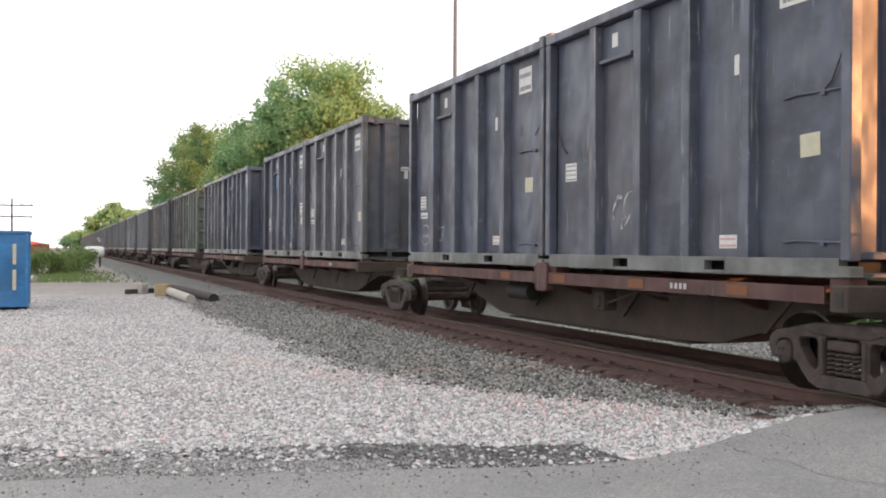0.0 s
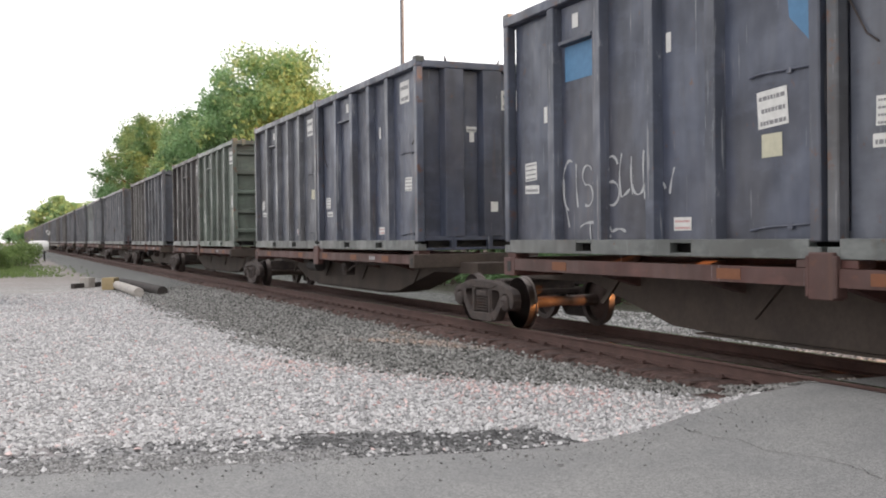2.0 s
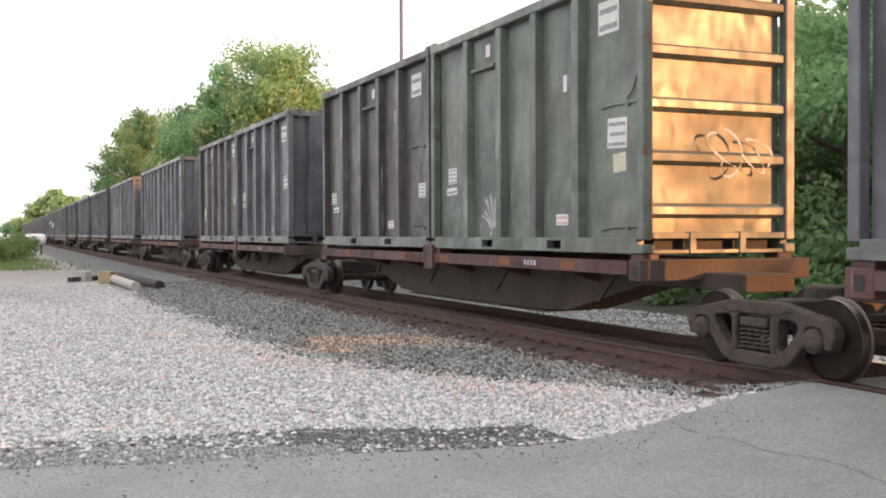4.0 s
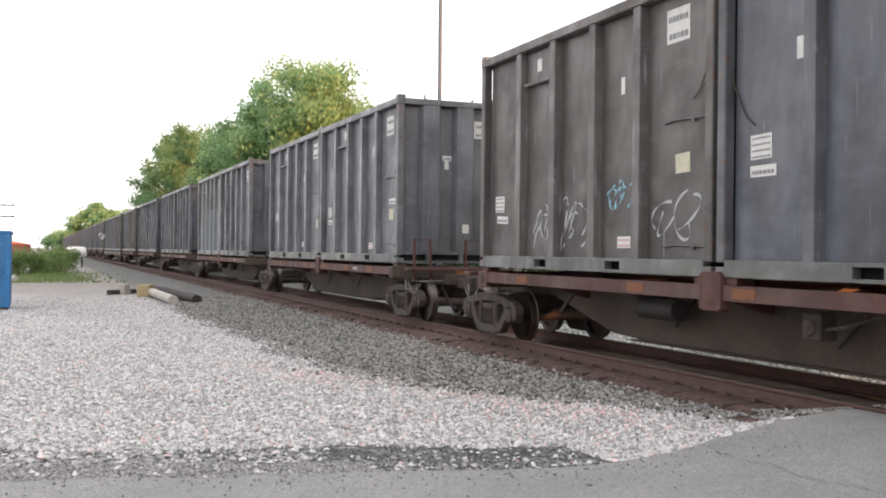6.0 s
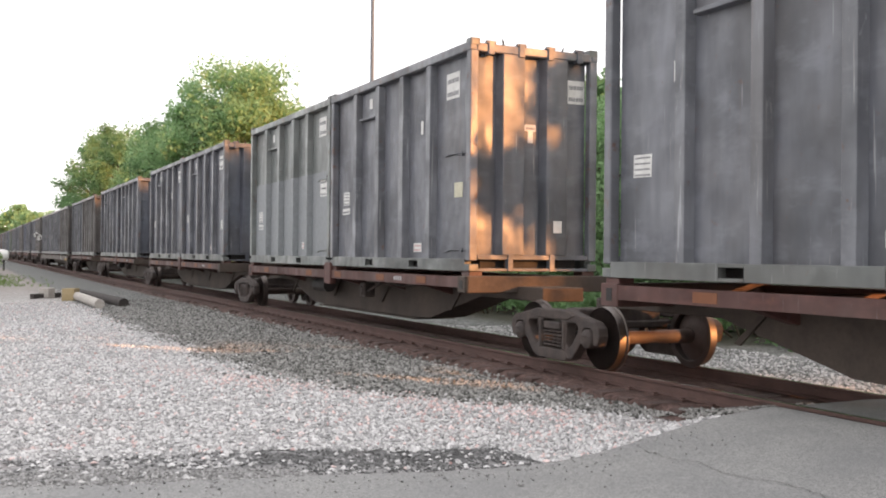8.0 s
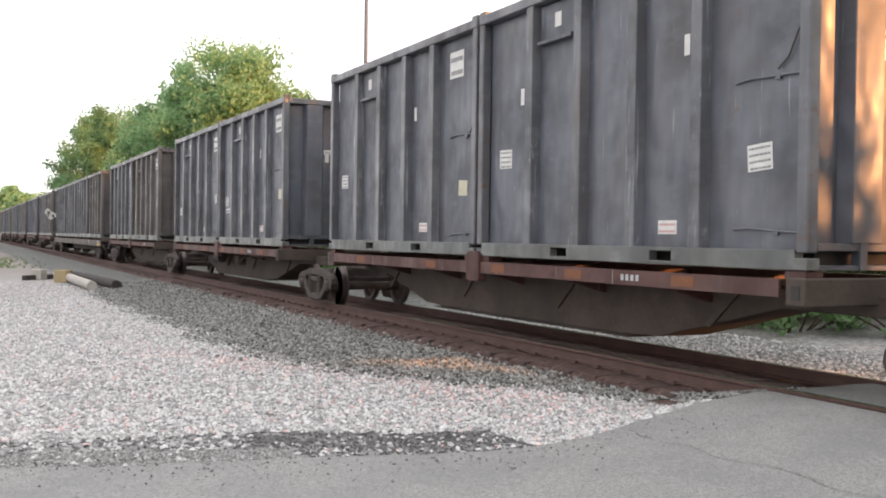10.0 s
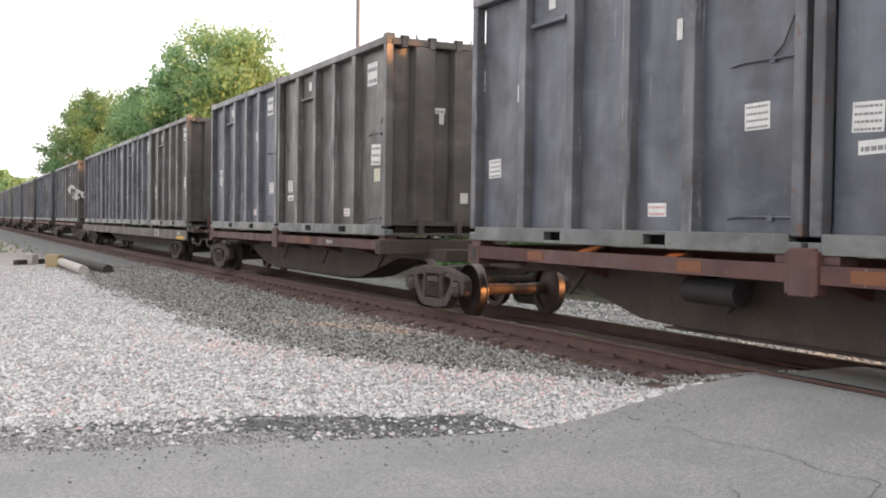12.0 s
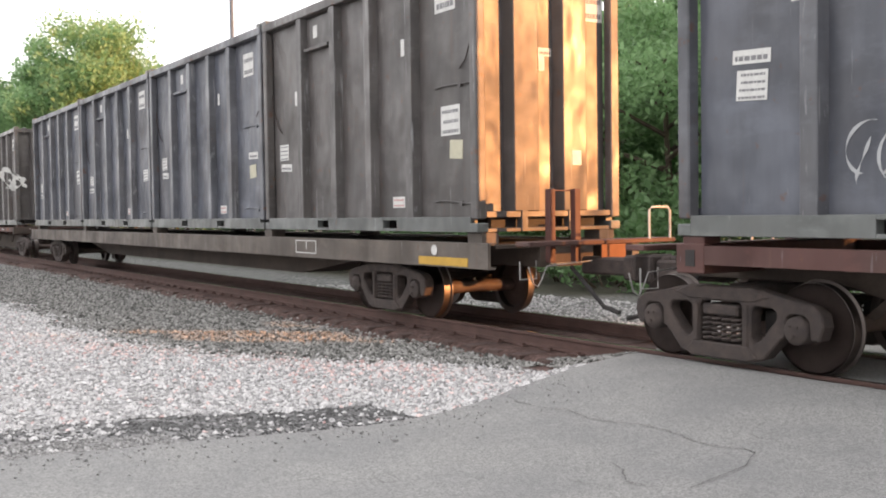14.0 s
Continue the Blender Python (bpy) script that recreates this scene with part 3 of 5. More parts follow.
SETS = {k: container_meshes(k, *v, paint(k + "_worn_paint", WORN[k], 1.3, 1.7), paint(k + "_chafed_paint", WORN[k], 0.5, 1.5 if k in ("sage", "olive") else 1.7, chafe=0.0 if k in ("sage", "olive") else 0.06)) for k, v in COLOURS.items()}
chain_mesh = Build().tube([(0, 0.02, 1.0), (-0.01, 0.06, 0.75), (0, 0.28, 0.36), (0, 0.42, 0.26)], 0.010, 5).mesh("strap", TRUCK)
scrap_mesh = Build()
rng = random.Random(8)
for i in range(26):
    a, y = rng.uniform(-0.9, 0.9), rng.uniform(0.1, LC - 0.1)
    scrap_mesh.tube([(a, y, HC - 0.04), (a + rng.uniform(-.1, .1), y + rng.uniform(-.12, .12), HC + rng.uniform(0.03, 0.13))], 0.035, 5, 0.01)
scrap_mesh = scrap_mesh.mesh("debris", DARKWOOD)


def sheet(w, h, lines, mat=None, seed=0, ink=None):
    """A thin white decal with bars for its print; stands in the y-z plane and faces -x."""
    b = Build().box(-0.004, 0, -w / 2, w / 2, 0, h)
    r = random.Random(seed)
    k = Build()
    for i in range(lines):
        z = h * (i + 0.22) / lines
        a = -w * 0.42
        while a < w * 0.38:
            c = min(a + w * r.uniform(0.05, 0.15), w * 0.43)
            k.box(-0.006, -0.004, a, c, z, z + h * 0.34 / lines)
            a = c + w * 0.03
    return b.mesh("decal", mat or WHITE), (k.mesh("decal_print", ink or INK) if lines else None)


MARK = [sheet(0.50, 0.44, 2, seed=i) for i in range(3)]
TAG = [sheet(0.36, 0.28, 4, seed=i) for i in range(3)]
TAGLOW = sheet(0.44, 0.13, 1, seed=5)
NOTE = sheet(0.10, 0.24, 0, seed=7)
REDTAG = sheet(0.34, 0.16, 2, seed=8, ink=REDINK)
OLDTAG = sheet(0.31, 0.25, 0, CREAM, seed=9)
ENDMARK = sheet(0.36, 0.40, 2, seed=11)
ENDTAG = sheet(0.22, 0.11, 1, seed=12)
BIGTAG = sheet(0.46, 0.40, 3, seed=13)
HATCHTAG = sheet(0.16, 0.20, 0, seed=10)


def put_decal(parent, kind, y, z, x=None, turn=0.0, end=False, label="white decal with dark print"):
    """On the near side (x = -1.13 or on the given plane), or on the end wall with end=True, where y means x."""
    m = pose(x if x is not None else -WC / 2 + REC - 0.002, y, z, turn) if not end else pose(y, x if x is not None else -0.002, z, 0, 0, 90)
    d = part("decal", kind[0], parent, label, m)
    if kind[1]:
        tagged(part("print", kind[1], d), kind="stuff")


def scrawl(name, mat, seed, width, height, letters, thick=0.034):
    """Sprayed loops and strokes, as flat ribbons just off the steel, in the y-z plane."""
    r = random.Random(seed)
    b = Build()
    for i in range(letters):
        cx = width * (i + 0.5) / letters
        cw = width / letters
        for s in range(r.choice((2, 2, 3))):
            a0, turn, sq = r.uniform(0, 6.28), r.uniform(2.0, 6.0) * r.choice((-1, 1)), r.uniform(0.5, 1.1)
            ox, oz = cx + r.uniform(-0.2, 0.2) * cw, height * r.uniform(0.4, 0.6)
            pts = []
            for k in range(15):
                u = k / 14
                a = a0 + turn * u
                pts.append((ox + 0.55 * cw * math.cos(a) * (1 - 0.25 * u) + 0.25 * cw * (u - 0.5), oz + height * 0.5 * sq * math.sin(a * 0.8) * (1 - 0.15 * u)))
            depth, side = -0.0012 * (len(b.f) % 97) / 14, []
            for k, (y0, z0) in enumerate(pts):
                (ya, za), (yb, zb) = pts[max(k - 1, 0)], pts[min(k + 1, 14)]
                d = Vector((yb - ya, zb - za))
                d = d.normalized() if d.length > 1e-4 else Vector((1, 0))
                h = thick * (0.35 + 0.3 * math.sin(k * 0.9 + i))
                side += [(depth, y0 - d.y * h, z0 + d.x * h), (depth, y0 + d.y * h, z0 - d.x * h)]
            b.add(side, [(2 * k, 2 * k + 1, 2 * k + 3, 2 * k + 2) for k in range(14)])
    return b.mesh(name, mat)


def ribbons(name, mat, lines, thick):
    """Brush strokes along polylines of (u, z), u running against the train's length, as flat ribbons just off the steel."""
    b = Build()
    for j, pts in enumerate(lines):
        side, depth = [], -0.0008 * (j % 5)
        for k, (u, z) in enumerate(pts):
            (ua, za), (ub, zb) = pts[max(k - 1, 0)], pts[min(k + 1, len(pts) - 1)]
            d = Vector((ub - ua, zb - za)).normalized() * thick * (0.75 + 0.35 * math.sin(k * 0.8 + j))
            side += [(depth, -(u - d.y), z + d.x), (depth, -(u + d.y), z - d.x)]
        b.add(side, [(2 * k, 2 * k + 1, 2 * k + 3, 2 * k + 2) for k in range(len(pts) - 1)])
    return b.mesh(name, mat)


def arc(cu, cz, ru, rz, a0, a1, n=12):
    return [(cu + ru * math.cos(radians(a0 + (a1 - a0) * k / n)), cz + rz * math.sin(radians(a0 + (a1 - a0) * k / n))) for k in range(n + 1)]


def stroke(u0, z0, u1, z1, bow=0.04):
    return [(u0 + (u1 - u0) * k / 8 + bow * math.sin(k * 0.3927) * (z1 - z0), z0 + (z1 - z0) * k / 8 - bow * math.sin(k * 0.3927) * (u1 - u0)) for k in range(9)]


LETTERS = ribbons("graffiti", CHALK, [
    arc(0.24, 0.62, 0.20, 0.36, 70, 260), stroke(0.06, 0.72, 0.22, 0.02), stroke(0.42, 0.92, 0.46, 0.30), arc(0.72, 0.74, 0.13, 0.14, 30, 250), arc(0.72, 0.46, 0.14, 0.15, 110, -120),
    stroke(0.98, 0.95, 0.96, 0.30), stroke(0.86, 0.62, 1.24, 0.66), arc(1.34, 0.78, 0.15, 0.18, 20, 260), arc(1.34, 0.46, 0.17, 0.16, 100, -130), stroke(1.58, 0.98, 1.56, 0.40, 0.08),
    stroke(1.56, 0.40, 1.76, 0.50), stroke(1.80, 0.92, 1.82, 0.42), arc(1.95, 0.56, 0.13, 0.14, 180, 350), stroke(2.08, 0.98, 2.10, 0.36), arc(2.30, 0.44, 0.24, 0.16, 10, 170), stroke(2.72, 0.72, 2.62, 0.40),
    arc(0.80, -0.02, 0.30, 0.10, 20, 160), stroke(0.78, 0.06, 0.80, -0.18), arc(1.20, -0.06, 0.12, 0.08, 0, 330), arc(1.50, -0.10, 0.18, 0.08, 30, 150)], 0.021)
FAN = ribbons("graffiti", CHALK, [stroke(0.0, 0.0, math.sin(radians(a)) * q, math.cos(radians(a)) * q, 0.10) for a, q in ((-62, 0.42), (-42, 0.36), (-24, 0.52), (-4, 0.56), (16, 0.50), (36, 0.58), (54, 0.42))]
              + [stroke(-0.02, -0.14, 0.04, 0.10), stroke(-0.40, 0.06, -0.36, 0.0)], 0.034)
RING = ribbons("graffiti", CHALK, [arc(0.30, 0.24, 0.30, 0.22, 40, 385, 20), [(0.12 + 0.44 * k / 24, 0.22 + 0.05 * math.sin(k * 1.3)) for k in range(25)], stroke(1.05, 0.40, 1.45, 0.40), stroke(1.05, 0.40, 1.16, 0.12), stroke(1.45, 0.40, 1.34, 0.12), stroke(1.16, 0.12, 1.34, 0.12)], 0.011)
GRAFFITI = [scrawl("graffiti", CHALK, 3, 1.9, 0.75, 6), scrawl("graffiti", CHALK, 5, 1.5, 0.62, 5, 0.028), scrawl("graffiti", CYAN, 9, 0.7, 0.4, 3, 0.03), scrawl("graffiti", CHALK, 12, 0.9, 0.8, 2), scrawl("graffiti", CHALK, 14, 0.5, 0.7, 2)]
moving = []                     # (thing, its place on the train at the start)


def container(colour, y, z, seed, near=True, end_kind="panel", hatch_at=4.69, marks="", front=""):
    """One open-top steel container, its front end at y on the train."""
    r = random.Random(seed)
    m = SETS[colour]
    extra = {"graffiti": " with graffiti", "patch": " with graffiti", "ring": " chalk-marked", "twotone": " repainted two-tone"}.get(marks, "")
    c = empty("freight_container", f"{WORDS[colour]} ribbed steel freight container{extra} on a rail car", "container", "containers on the train")
    part("shell", m["shell"], c)
    for s in (-1, 1):
        part("base_rail", m["base_rail", s], c, "grey base rail with fork pockets")
    part("top_rail", m["top_rail"], c)
    part("lid", m["lid"], c)
    part("underframe", m["underframe"], c)
    w = WC / 2
    for sx_, yy in ((-1, 0.075), (1, 0.075), (-1, LC - 0.075), (1, LC - 0.075)):
        part("corner_post", m["corner_post"], c, at=pose(sx_ * (w - 0.075), yy, 0))
        part("corner_casting", m["corner_casting"], c, at=pose(sx_ * (w - 0.085), 0.085 if yy < 1 else LC - 0.085, 0))
        part("corner_casting", m["corner_casting"], c, at=pose(sx_ * (w - 0.085), 0.085 if yy < 1 else LC - 0.085, HC - 0.065))
    rib_at = []
    for yy in RIBS:
        rib_at.append(yy + r.uniform(-.03, .03))
        part("rib", m["rib"], c, at=pose(-w + REC, rib_at[-1], 0))
        if near:
            part("rib", m["rib"], c, at=pose(w - REC, yy, 0, 0, 0, 180))
    for me_ in m["end_panels"] if end_kind == "panel" else m["end_ribs"]:
        part("end_panel" if end_kind == "panel" else "end_rib", me_, c)
    if near:
        for me_ in m["end_panels"]:
            part("end_panel", me_, c, at=pose(0, LC, 0, 0, 0, 180))
    part("end_sill", m["end_sill"], c)
    part("end_sill", m["end_sill"], c, at=pose(0, LC, 0, 0, 0, 180))
    if near:
        for xx in (-0.85, -0.28, 0.28, 0.85) if seed % 3 else ():
            part("hinge", m["hinge"], c, at=pose(xx, 0, HC - 0.06))
        part("hatch", m["hatch"], c, at=pose(-w + REC, hatch_at, HC - 0.68))
        put_decal(c, HATCHTAG, hatch_at + r.uniform(-.1, .15), HC - 0.52, -w + REC - 0.032)
        put_decal(c, MARK[r.randrange(3)], 0.95 + r.uniform(-.08, .08), HC - 0.78 + r.uniform(-.04, .04))
        put_decal(c, NOTE, 2.28 + r.uniform(-.5, .4), 2.45 + r.uniform(-.15, .15))
        put_decal(c, NOTE, 5.62 + r.uniform(-.1, .1), 2.1 + r.uniform(-.2, .3))
        zr_ = 1.05 + r.uniform(-.15, .3)
        if marks == "small":
            put_decal(c, TAG[1], 6.02, 1.26, turn=3)
            put_decal(c, TAGLOW, 6.02, 1.60, turn=3)
        else:
            put_decal(c, TAG[r.randrange(3)], 6.2 + r.uniform(-.1, .1), zr_, turn=r.uniform(-2, 2))
            if r.random() < 0.6:
                put_decal(c, TAGLOW, 6.15, zr_ - 0.20, turn=r.uniform(-3, 3))
        zt_ = 1.15 + r.uniform(-.2, .2)
        if front in ("big", "big_old"):
            put_decal(c, BIGTAG, 0.80, zt_ + 0.28, turn=r.uniform(-5, 3))
        elif front == "low_old":
            put_decal(c, TAGLOW, 0.76, zt_ + 0.32, turn=r.uniform(-3, 3))
        if front != "big":
            put_decal(c, OLDTAG if front or r.random() < 0.7 else TAG[r.randrange(3)], 0.75 + r.uniform(-.1, .1), zt_ - 0.04, turn=r.uniform(-4, 4), label="weathered pale decal")
        put_decal(c, REDTAG, 2.3 + r.uniform(-.15, .15), 0.33 + r.uniform(-.03, .05), label="small white decal with red print")
        if end_kind == "panel":
            put_decal(c, ENDMARK, 0.88, HC - 0.88 + r.uniform(-.05, .05), 0.169, end=True)
            put_decal(c, ENDTAG, r.uniform(-0.02, 0.04), 2.35, 0.169, end=True)
            put_decal(c, NOTE, r.uniform(-0.03, 0.05), 2.15, 0.169, end=True)
            put_decal(c, HATCHTAG, 0.44, 0.72 + r.uniform(-.1, .2), -0.002, end=True, label="yellowed square decal")
        else:
            tagged(part("graffiti", GRAFFITI[3], c, "white sprayed loops on the end wall", at=pose(-0.1, 0.03, 0.95, 0, 0, -90)), kind="stuff")
        part("latch_bar", m["latch_bar"], c, at=pose(-w + REC - 0.02, 0.1, 1.95))
        part("latch_bar", m["latch_bar"], c, at=pose(-w + REC - 0.02, 0.1, 0.36, r.uniform(-4, 4)))
        if r.random() < 0.75:
            part("strap", chain_mesh, c, "dark hanging tie-down strap", at=pose(-w + REC - 0.02, 0.12, 1.7 + r.uniform(-0.1, 0.3)))
        if r.random() < 0.4:
            part("strap", chain_mesh, c, "dark hanging tie-down strap", at=pose(-w + REC - 0.02, LC - 0.12, 1.5 + r.uniform(-0.1, 0.3), 0, 0, 0) @ Matrix.Scale(-1, 4, (0, 1, 0)))
        if seed % 4 != 1:
            tagged(part("debris", scrap_mesh, c, "ragged edge of the covered load"), kind="stuff")
        if marks == "patch":
            tagged(part("graffiti", LETTERS, c, "white spray-painted row of tall letters", at=pose(-w + REC - 0.004, 5.25, 0.36)), kind="stuff")
        elif marks == "ring":
            tagged(part("graffiti", RING, c, "white chalk ring and outline", at=pose(-w + REC - 0.004, 6.35, 0.34)), kind="stuff")
        if marks == "graffiti":
            tagged(part("graffiti", GRAFFITI[0], c, "white spray-painted scrawl", at=pose(-w + REC - 0.004, 3.1, 0.35)), kind="stuff")
            tagged(part("graffiti", GRAFFITI[3], c, "white spray-painted scrawl", at=pose(-w + REC - 0.004, 0.5, 0.4)), kind="stuff")
            tagged(part("graffiti", GRAFFITI[2], c, "pale blue spray-painted scrawl", at=pose(-w + REC - 0.004, 1.9, 0.85)), kind="stuff")
        elif marks == "small":
            tagged(part("graffiti", GRAFFITI[1], c, "white spray-painted scrawl", at=pose(-w + REC - 0.004, 3.5, 0.42)), kind="stuff")
        elif marks == "chalk":
            tagged(part("graffiti", GRAFFITI[4], c, "white chalk scrawl", at=pose(-w + REC - 0.004, 4.35, 0.5)), kind="stuff")
        elif marks == "leaf":
            tagged(part("graffiti", FAN, c, "white sprayed fan of strokes", at=pose(-w + REC - 0.004, 4.55, 0.36)), kind="stuff")
        if marks == "patch":
            part("paint_patch", Build().box(-0.005, 0, -0.42, 0.42, 0, 0.5).mesh("paint_patch", BLUEPATCH), c, "bright blue paint patch", at=pose(-w + REC - 0.002, hatch_at, HC - 1.25))
            part("paint_patch", Build().prism([(0.25, 2.2), (0.55, 2.5), (0.62, 3.1), (0.25, 3.2)], "x", -0.005, 0).mesh("paint_patch", BLUEPATCH), c, "dull blue paint patch", at=pose(-w + REC - 0.002, 0, 0))
        if marks == "twotone":
            part("paint_patch", Build().box(-0.004, 0, 0.16, LC - 0.16, 0.2, 2.15).mesh("paint_patch", plain("repaint_grey", (0.22, 0.235, 0.245), 0.6)), c, "paler grey repainted lower wall", at=pose(-w + REC - 0.001, 0, 0))
            cover = Build().prism([(0.0, -0.119), (-REC - 0.001, -0.094), (-REC - 0.001, 0.094), (0.0, 0.119)], "z", 0.2, 2.13).mesh("repainted_rib", bpy.data.materials["repaint_grey"], 0.008)
            for yy in rib_at:
                part("repainted_rib", cover, c, "paler grey repainted foot of a rib", at=pose(-w + REC, yy, 0))
    moving.append((c, (TX, y, z)))
    return c


# ---- bogies and rail cars ----
R_WHEEL = 0.42
wheel_mesh = Build().lathe([(0.030, 0.10), (0.045, 0.13), (0.012, 0.18), (-0.010, 0.33), (0.028, 0.355), (0.035, 0.40), (0.035, 0.416)], 40).mesh("wheel", WHEEL, smooth=True)
tyre_mesh = Build().lathe([(0.035, 0.416), (0.033, R_WHEEL), (-0.075, R_WHEEL + 0.002), (-0.085, R_WHEEL + 0.028), (-0.10, R_WHEEL + 0.026), (-0.105, 0.36), (-0.10, 0.355), (-0.01, 0.355)], 40).mesh("tread", TREAD, smooth=True)
hub_mesh = Build().lathe([(-0.02, 0.33), (-0.06, 0.18), (-0.09, 0.13), (-0.09, 0.10)], 40).mesh("wheel_back", WHEEL, smooth=True)
axle_mesh = Build().lathe([(-0.98, 0.07), (-0.70, 0.085), (-0.66, 0.10), (-0.55, 0.10), (0.0, 0.085), (0.55, 0.10), (0.66, 0.10), (0.70, 0.085), (0.98, 0.07)], 20).mesh("axle", WHEEL, smooth=True)
cap_mesh = Build().lathe([(-0.12, 0.13), (0.06, 0.13), (0.08, 0.10), (0.10, 0.05), (0.10, 0.03)], 18).box(0.09, 0.112, -0.015, 0.015, -0.06, -0.03).box(0.09, 0.112, -0.05, -0.02, 0.03, 0.05).box(0.09, 0.112, 0.02, 0.05, 0.03, 0.05).mesh("bearing_cap", TRUCK, 0.004, True)


def frame_mesh():
    """A cast side frame: one plate with a spring window, two corner windows and bearing jaws, thicker at the seat."""
    half = [(0.40, 0.08), (0.52, 0.12), (0.72, 0.33), (0.76, 0.34), (0.77, 0.52), (0.82, 0.56), (0.96, 0.56), (1.01, 0.52), (1.03, 0.34),
            (1.12, 0.34), (1.17, 0.47), (1.15, 0.58), (1.05, 0.65), (0.78, 0.70), (0.48, 0.76)]
    window = [(0.37, 0.30), (0.42, 0.26), (0.50, 0.31), (0.66, 0.50), (0.665, 0.56), (0.62, 0.60), (0.42, 0.61), (0.37, 0.57)]
    loops = [half + [(-y, z) for y, z in reversed(half)], window, [(-y, z) for y, z in window],
             [(-0.27, 0.22), (0.27, 0.22), (0.27, 0.58), (0.23, 0.63), (-0.23, 0.63), (-0.27, 0.58)]]
    bm = bmesh.new()
    for loop in loops:
        vs = [bm.verts.new((-0.10, y, z)) for y, z in loop]
        for i, v in enumerate(vs):
            bm.edges.new((v, vs[(i + 1) % len(vs)]))
    bmesh.ops.triangle_fill(bm, edges=bm.edges[:], use_beauty=True, normal=(1, 0, 0))
    grown = bmesh.ops.extrude_face_region(bm, geom=bm.faces[:])
    bmesh.ops.translate(bm, verts=[g for g in grown["geom"] if isinstance(g, bmesh.types.BMVert)], vec=(0.16, 0, 0))
    plate_ = bpy.data.meshes.new("plate")
    bm.to_mesh(plate_)
    bm.free()
    b = Build().add([v.co[:] for v in plate_.vertices], [tuple(p.vertices) for p in plate_.polygons])
    b.prism([(-0.46, 0.12), (-0.36, 0.075), (0.36, 0.075), (0.46, 0.12), (0.34, 0.225), (-0.34, 0.225)], "x", -0.14, 0.08)
    b.prism([(-0.60, 0.70), (-0.40, 0.775), (0.40, 0.775), (0.60, 0.70), (0.40, 0.64), (-0.40, 0.64)], "x", -0.12, 0.075)
    for k in (-1, 1):
        b.prism([(k * 0.275, 0.22), (k * 0.275, 0.62), (k * 0.345, 0.62), (k * 0.345, 0.22)], "x", -0.12, 0.08)
    bpy.data.meshes.remove(plate_)
    return b.mesh("side_frame", TRUCK, 0.014)


side_frame = frame_mesh()
coil = Build().tube([(0.062 * math.cos(6.2832 * k / 8), 0.062 * math.sin(6.2832 * k / 8), 0.24 + 0.24 * k / 40) for k in range(41)], 0.015, 5).mesh("spring", TRUCK, smooth=True)
bolster = Build().box(-1.06, 1.06, -0.22, 0.22, 0.49, 0.60).box(-0.7, 0.7, -0.2, 0.2, 0.56, 0.78).tube([(0, 0, 0.74), (0, 0, 0.92)], 0.25, 16).mesh("bolster", TRUCK, 0.02)
brake_beam = Build().box(-0.8, 0.8, -0.05, 0.05, 0.33, 0.42).box(-0.82, -0.70, -0.09, 0.07, 0.25, 0.55).box(0.70, 0.82, -0.09, 0.07, 0.25, 0.55).mesh("brake_beam", DARK, 0.01)
spun = []


def bogie(car, y):
    """Two wheelsets, two side frames, springs and a bolster under a car, at y in the car's space."""
    for s in (-1, 1):
        part("side_frame", side_frame, car, at=pose(s * 0.985, y, 0, 0, 0, 0 if s > 0 else 180))
        for q in (-0.18, -0.06, 0.06, 0.18):
            part("spring", coil, car, at=pose(s * 0.985, y + q, 0))
    part("bolster", bolster, car, at=pose(0, y, 0))
    for s in (-1, 1):
        ws = part("wheelset", axle_mesh, car, at=pose(0, y + s * 0.89, R_WHEEL))
        for k in (-1, 1):
            part("wheel", wheel_mesh, ws, at=pose(k * 0.775, 0, 0, 0, 0, 0 if k > 0 else 180))
            part("tread", tyre_mesh, ws, "polished steel wheel tread", at=pose(k * 0.775, 0, 0, 0, 0, 0 if k > 0 else 180))
            part("wheel_back", hub_mesh, ws, at=pose(k * 0.775, 0, 0, 0, 0, 0 if k > 0 else 180))
            part("bearing_cap", cap_mesh, car, at=pose(k * 1.0, y + s * 0.89, R_WHEEL, 0, 0, 0 if k > 0 else 180))
        spun.append((ws, y + s * 0.89))
        part("brake_beam", brake_beam, car, at=pose(0, y + s * 0.42, 0))


UNIT = 13.74
side_sill = Build().prism([(-1.24, 0.99), (-1.24, 1.17), (-1.14, 1.17), (-1.14, 1.15), (-1.21, 1.15), (-1.21, 1.01), (-1.14, 1.01), (-1.14, 0.99)], "y", 0.35, UNIT - 0.35).mesh("side_sill", SILL)
side_sill_far = Build().prism([(1.24, 0.99), (1.24, 1.17), (1.14, 1.17), (1.14, 0.99)], "y", 0.35, UNIT - 0.35).mesh("side_sill", SILL)
spine_outline = [(-0.9, 1.02), (-0.9, 0.80), (1.2, 0.80), (3.3, 0.30), (4.2, 0.26), (9.6, 0.26), (10.5, 0.30), (12.5, 0.80), (14.6, 0.80), (14.6, 1.02)]
spine = Build().prism(spine_outline, "x", -0.38, 0.38).box(-0.46, 0.46, 3.9, 9.9, 0.235, 0.26).mesh("spine_beam", SPINE, 0.012)
gusset = Build().prism([(-0.05, 1.0), (0.05, 1.0), (0.62, 0.52), (0.52, 0.50)], "x", -0.03, 0.0).mesh("gusset", SPINE)
arm = Build().prism([(-1.14, 1.13), (1.14, 1.13), (1.14, 1.02), (0.4, 0.80), (-0.4, 0.80), (-1.14, 1.02)], "y", -0.09, 0.09).mesh("cross_arm", SILL, 0.01)
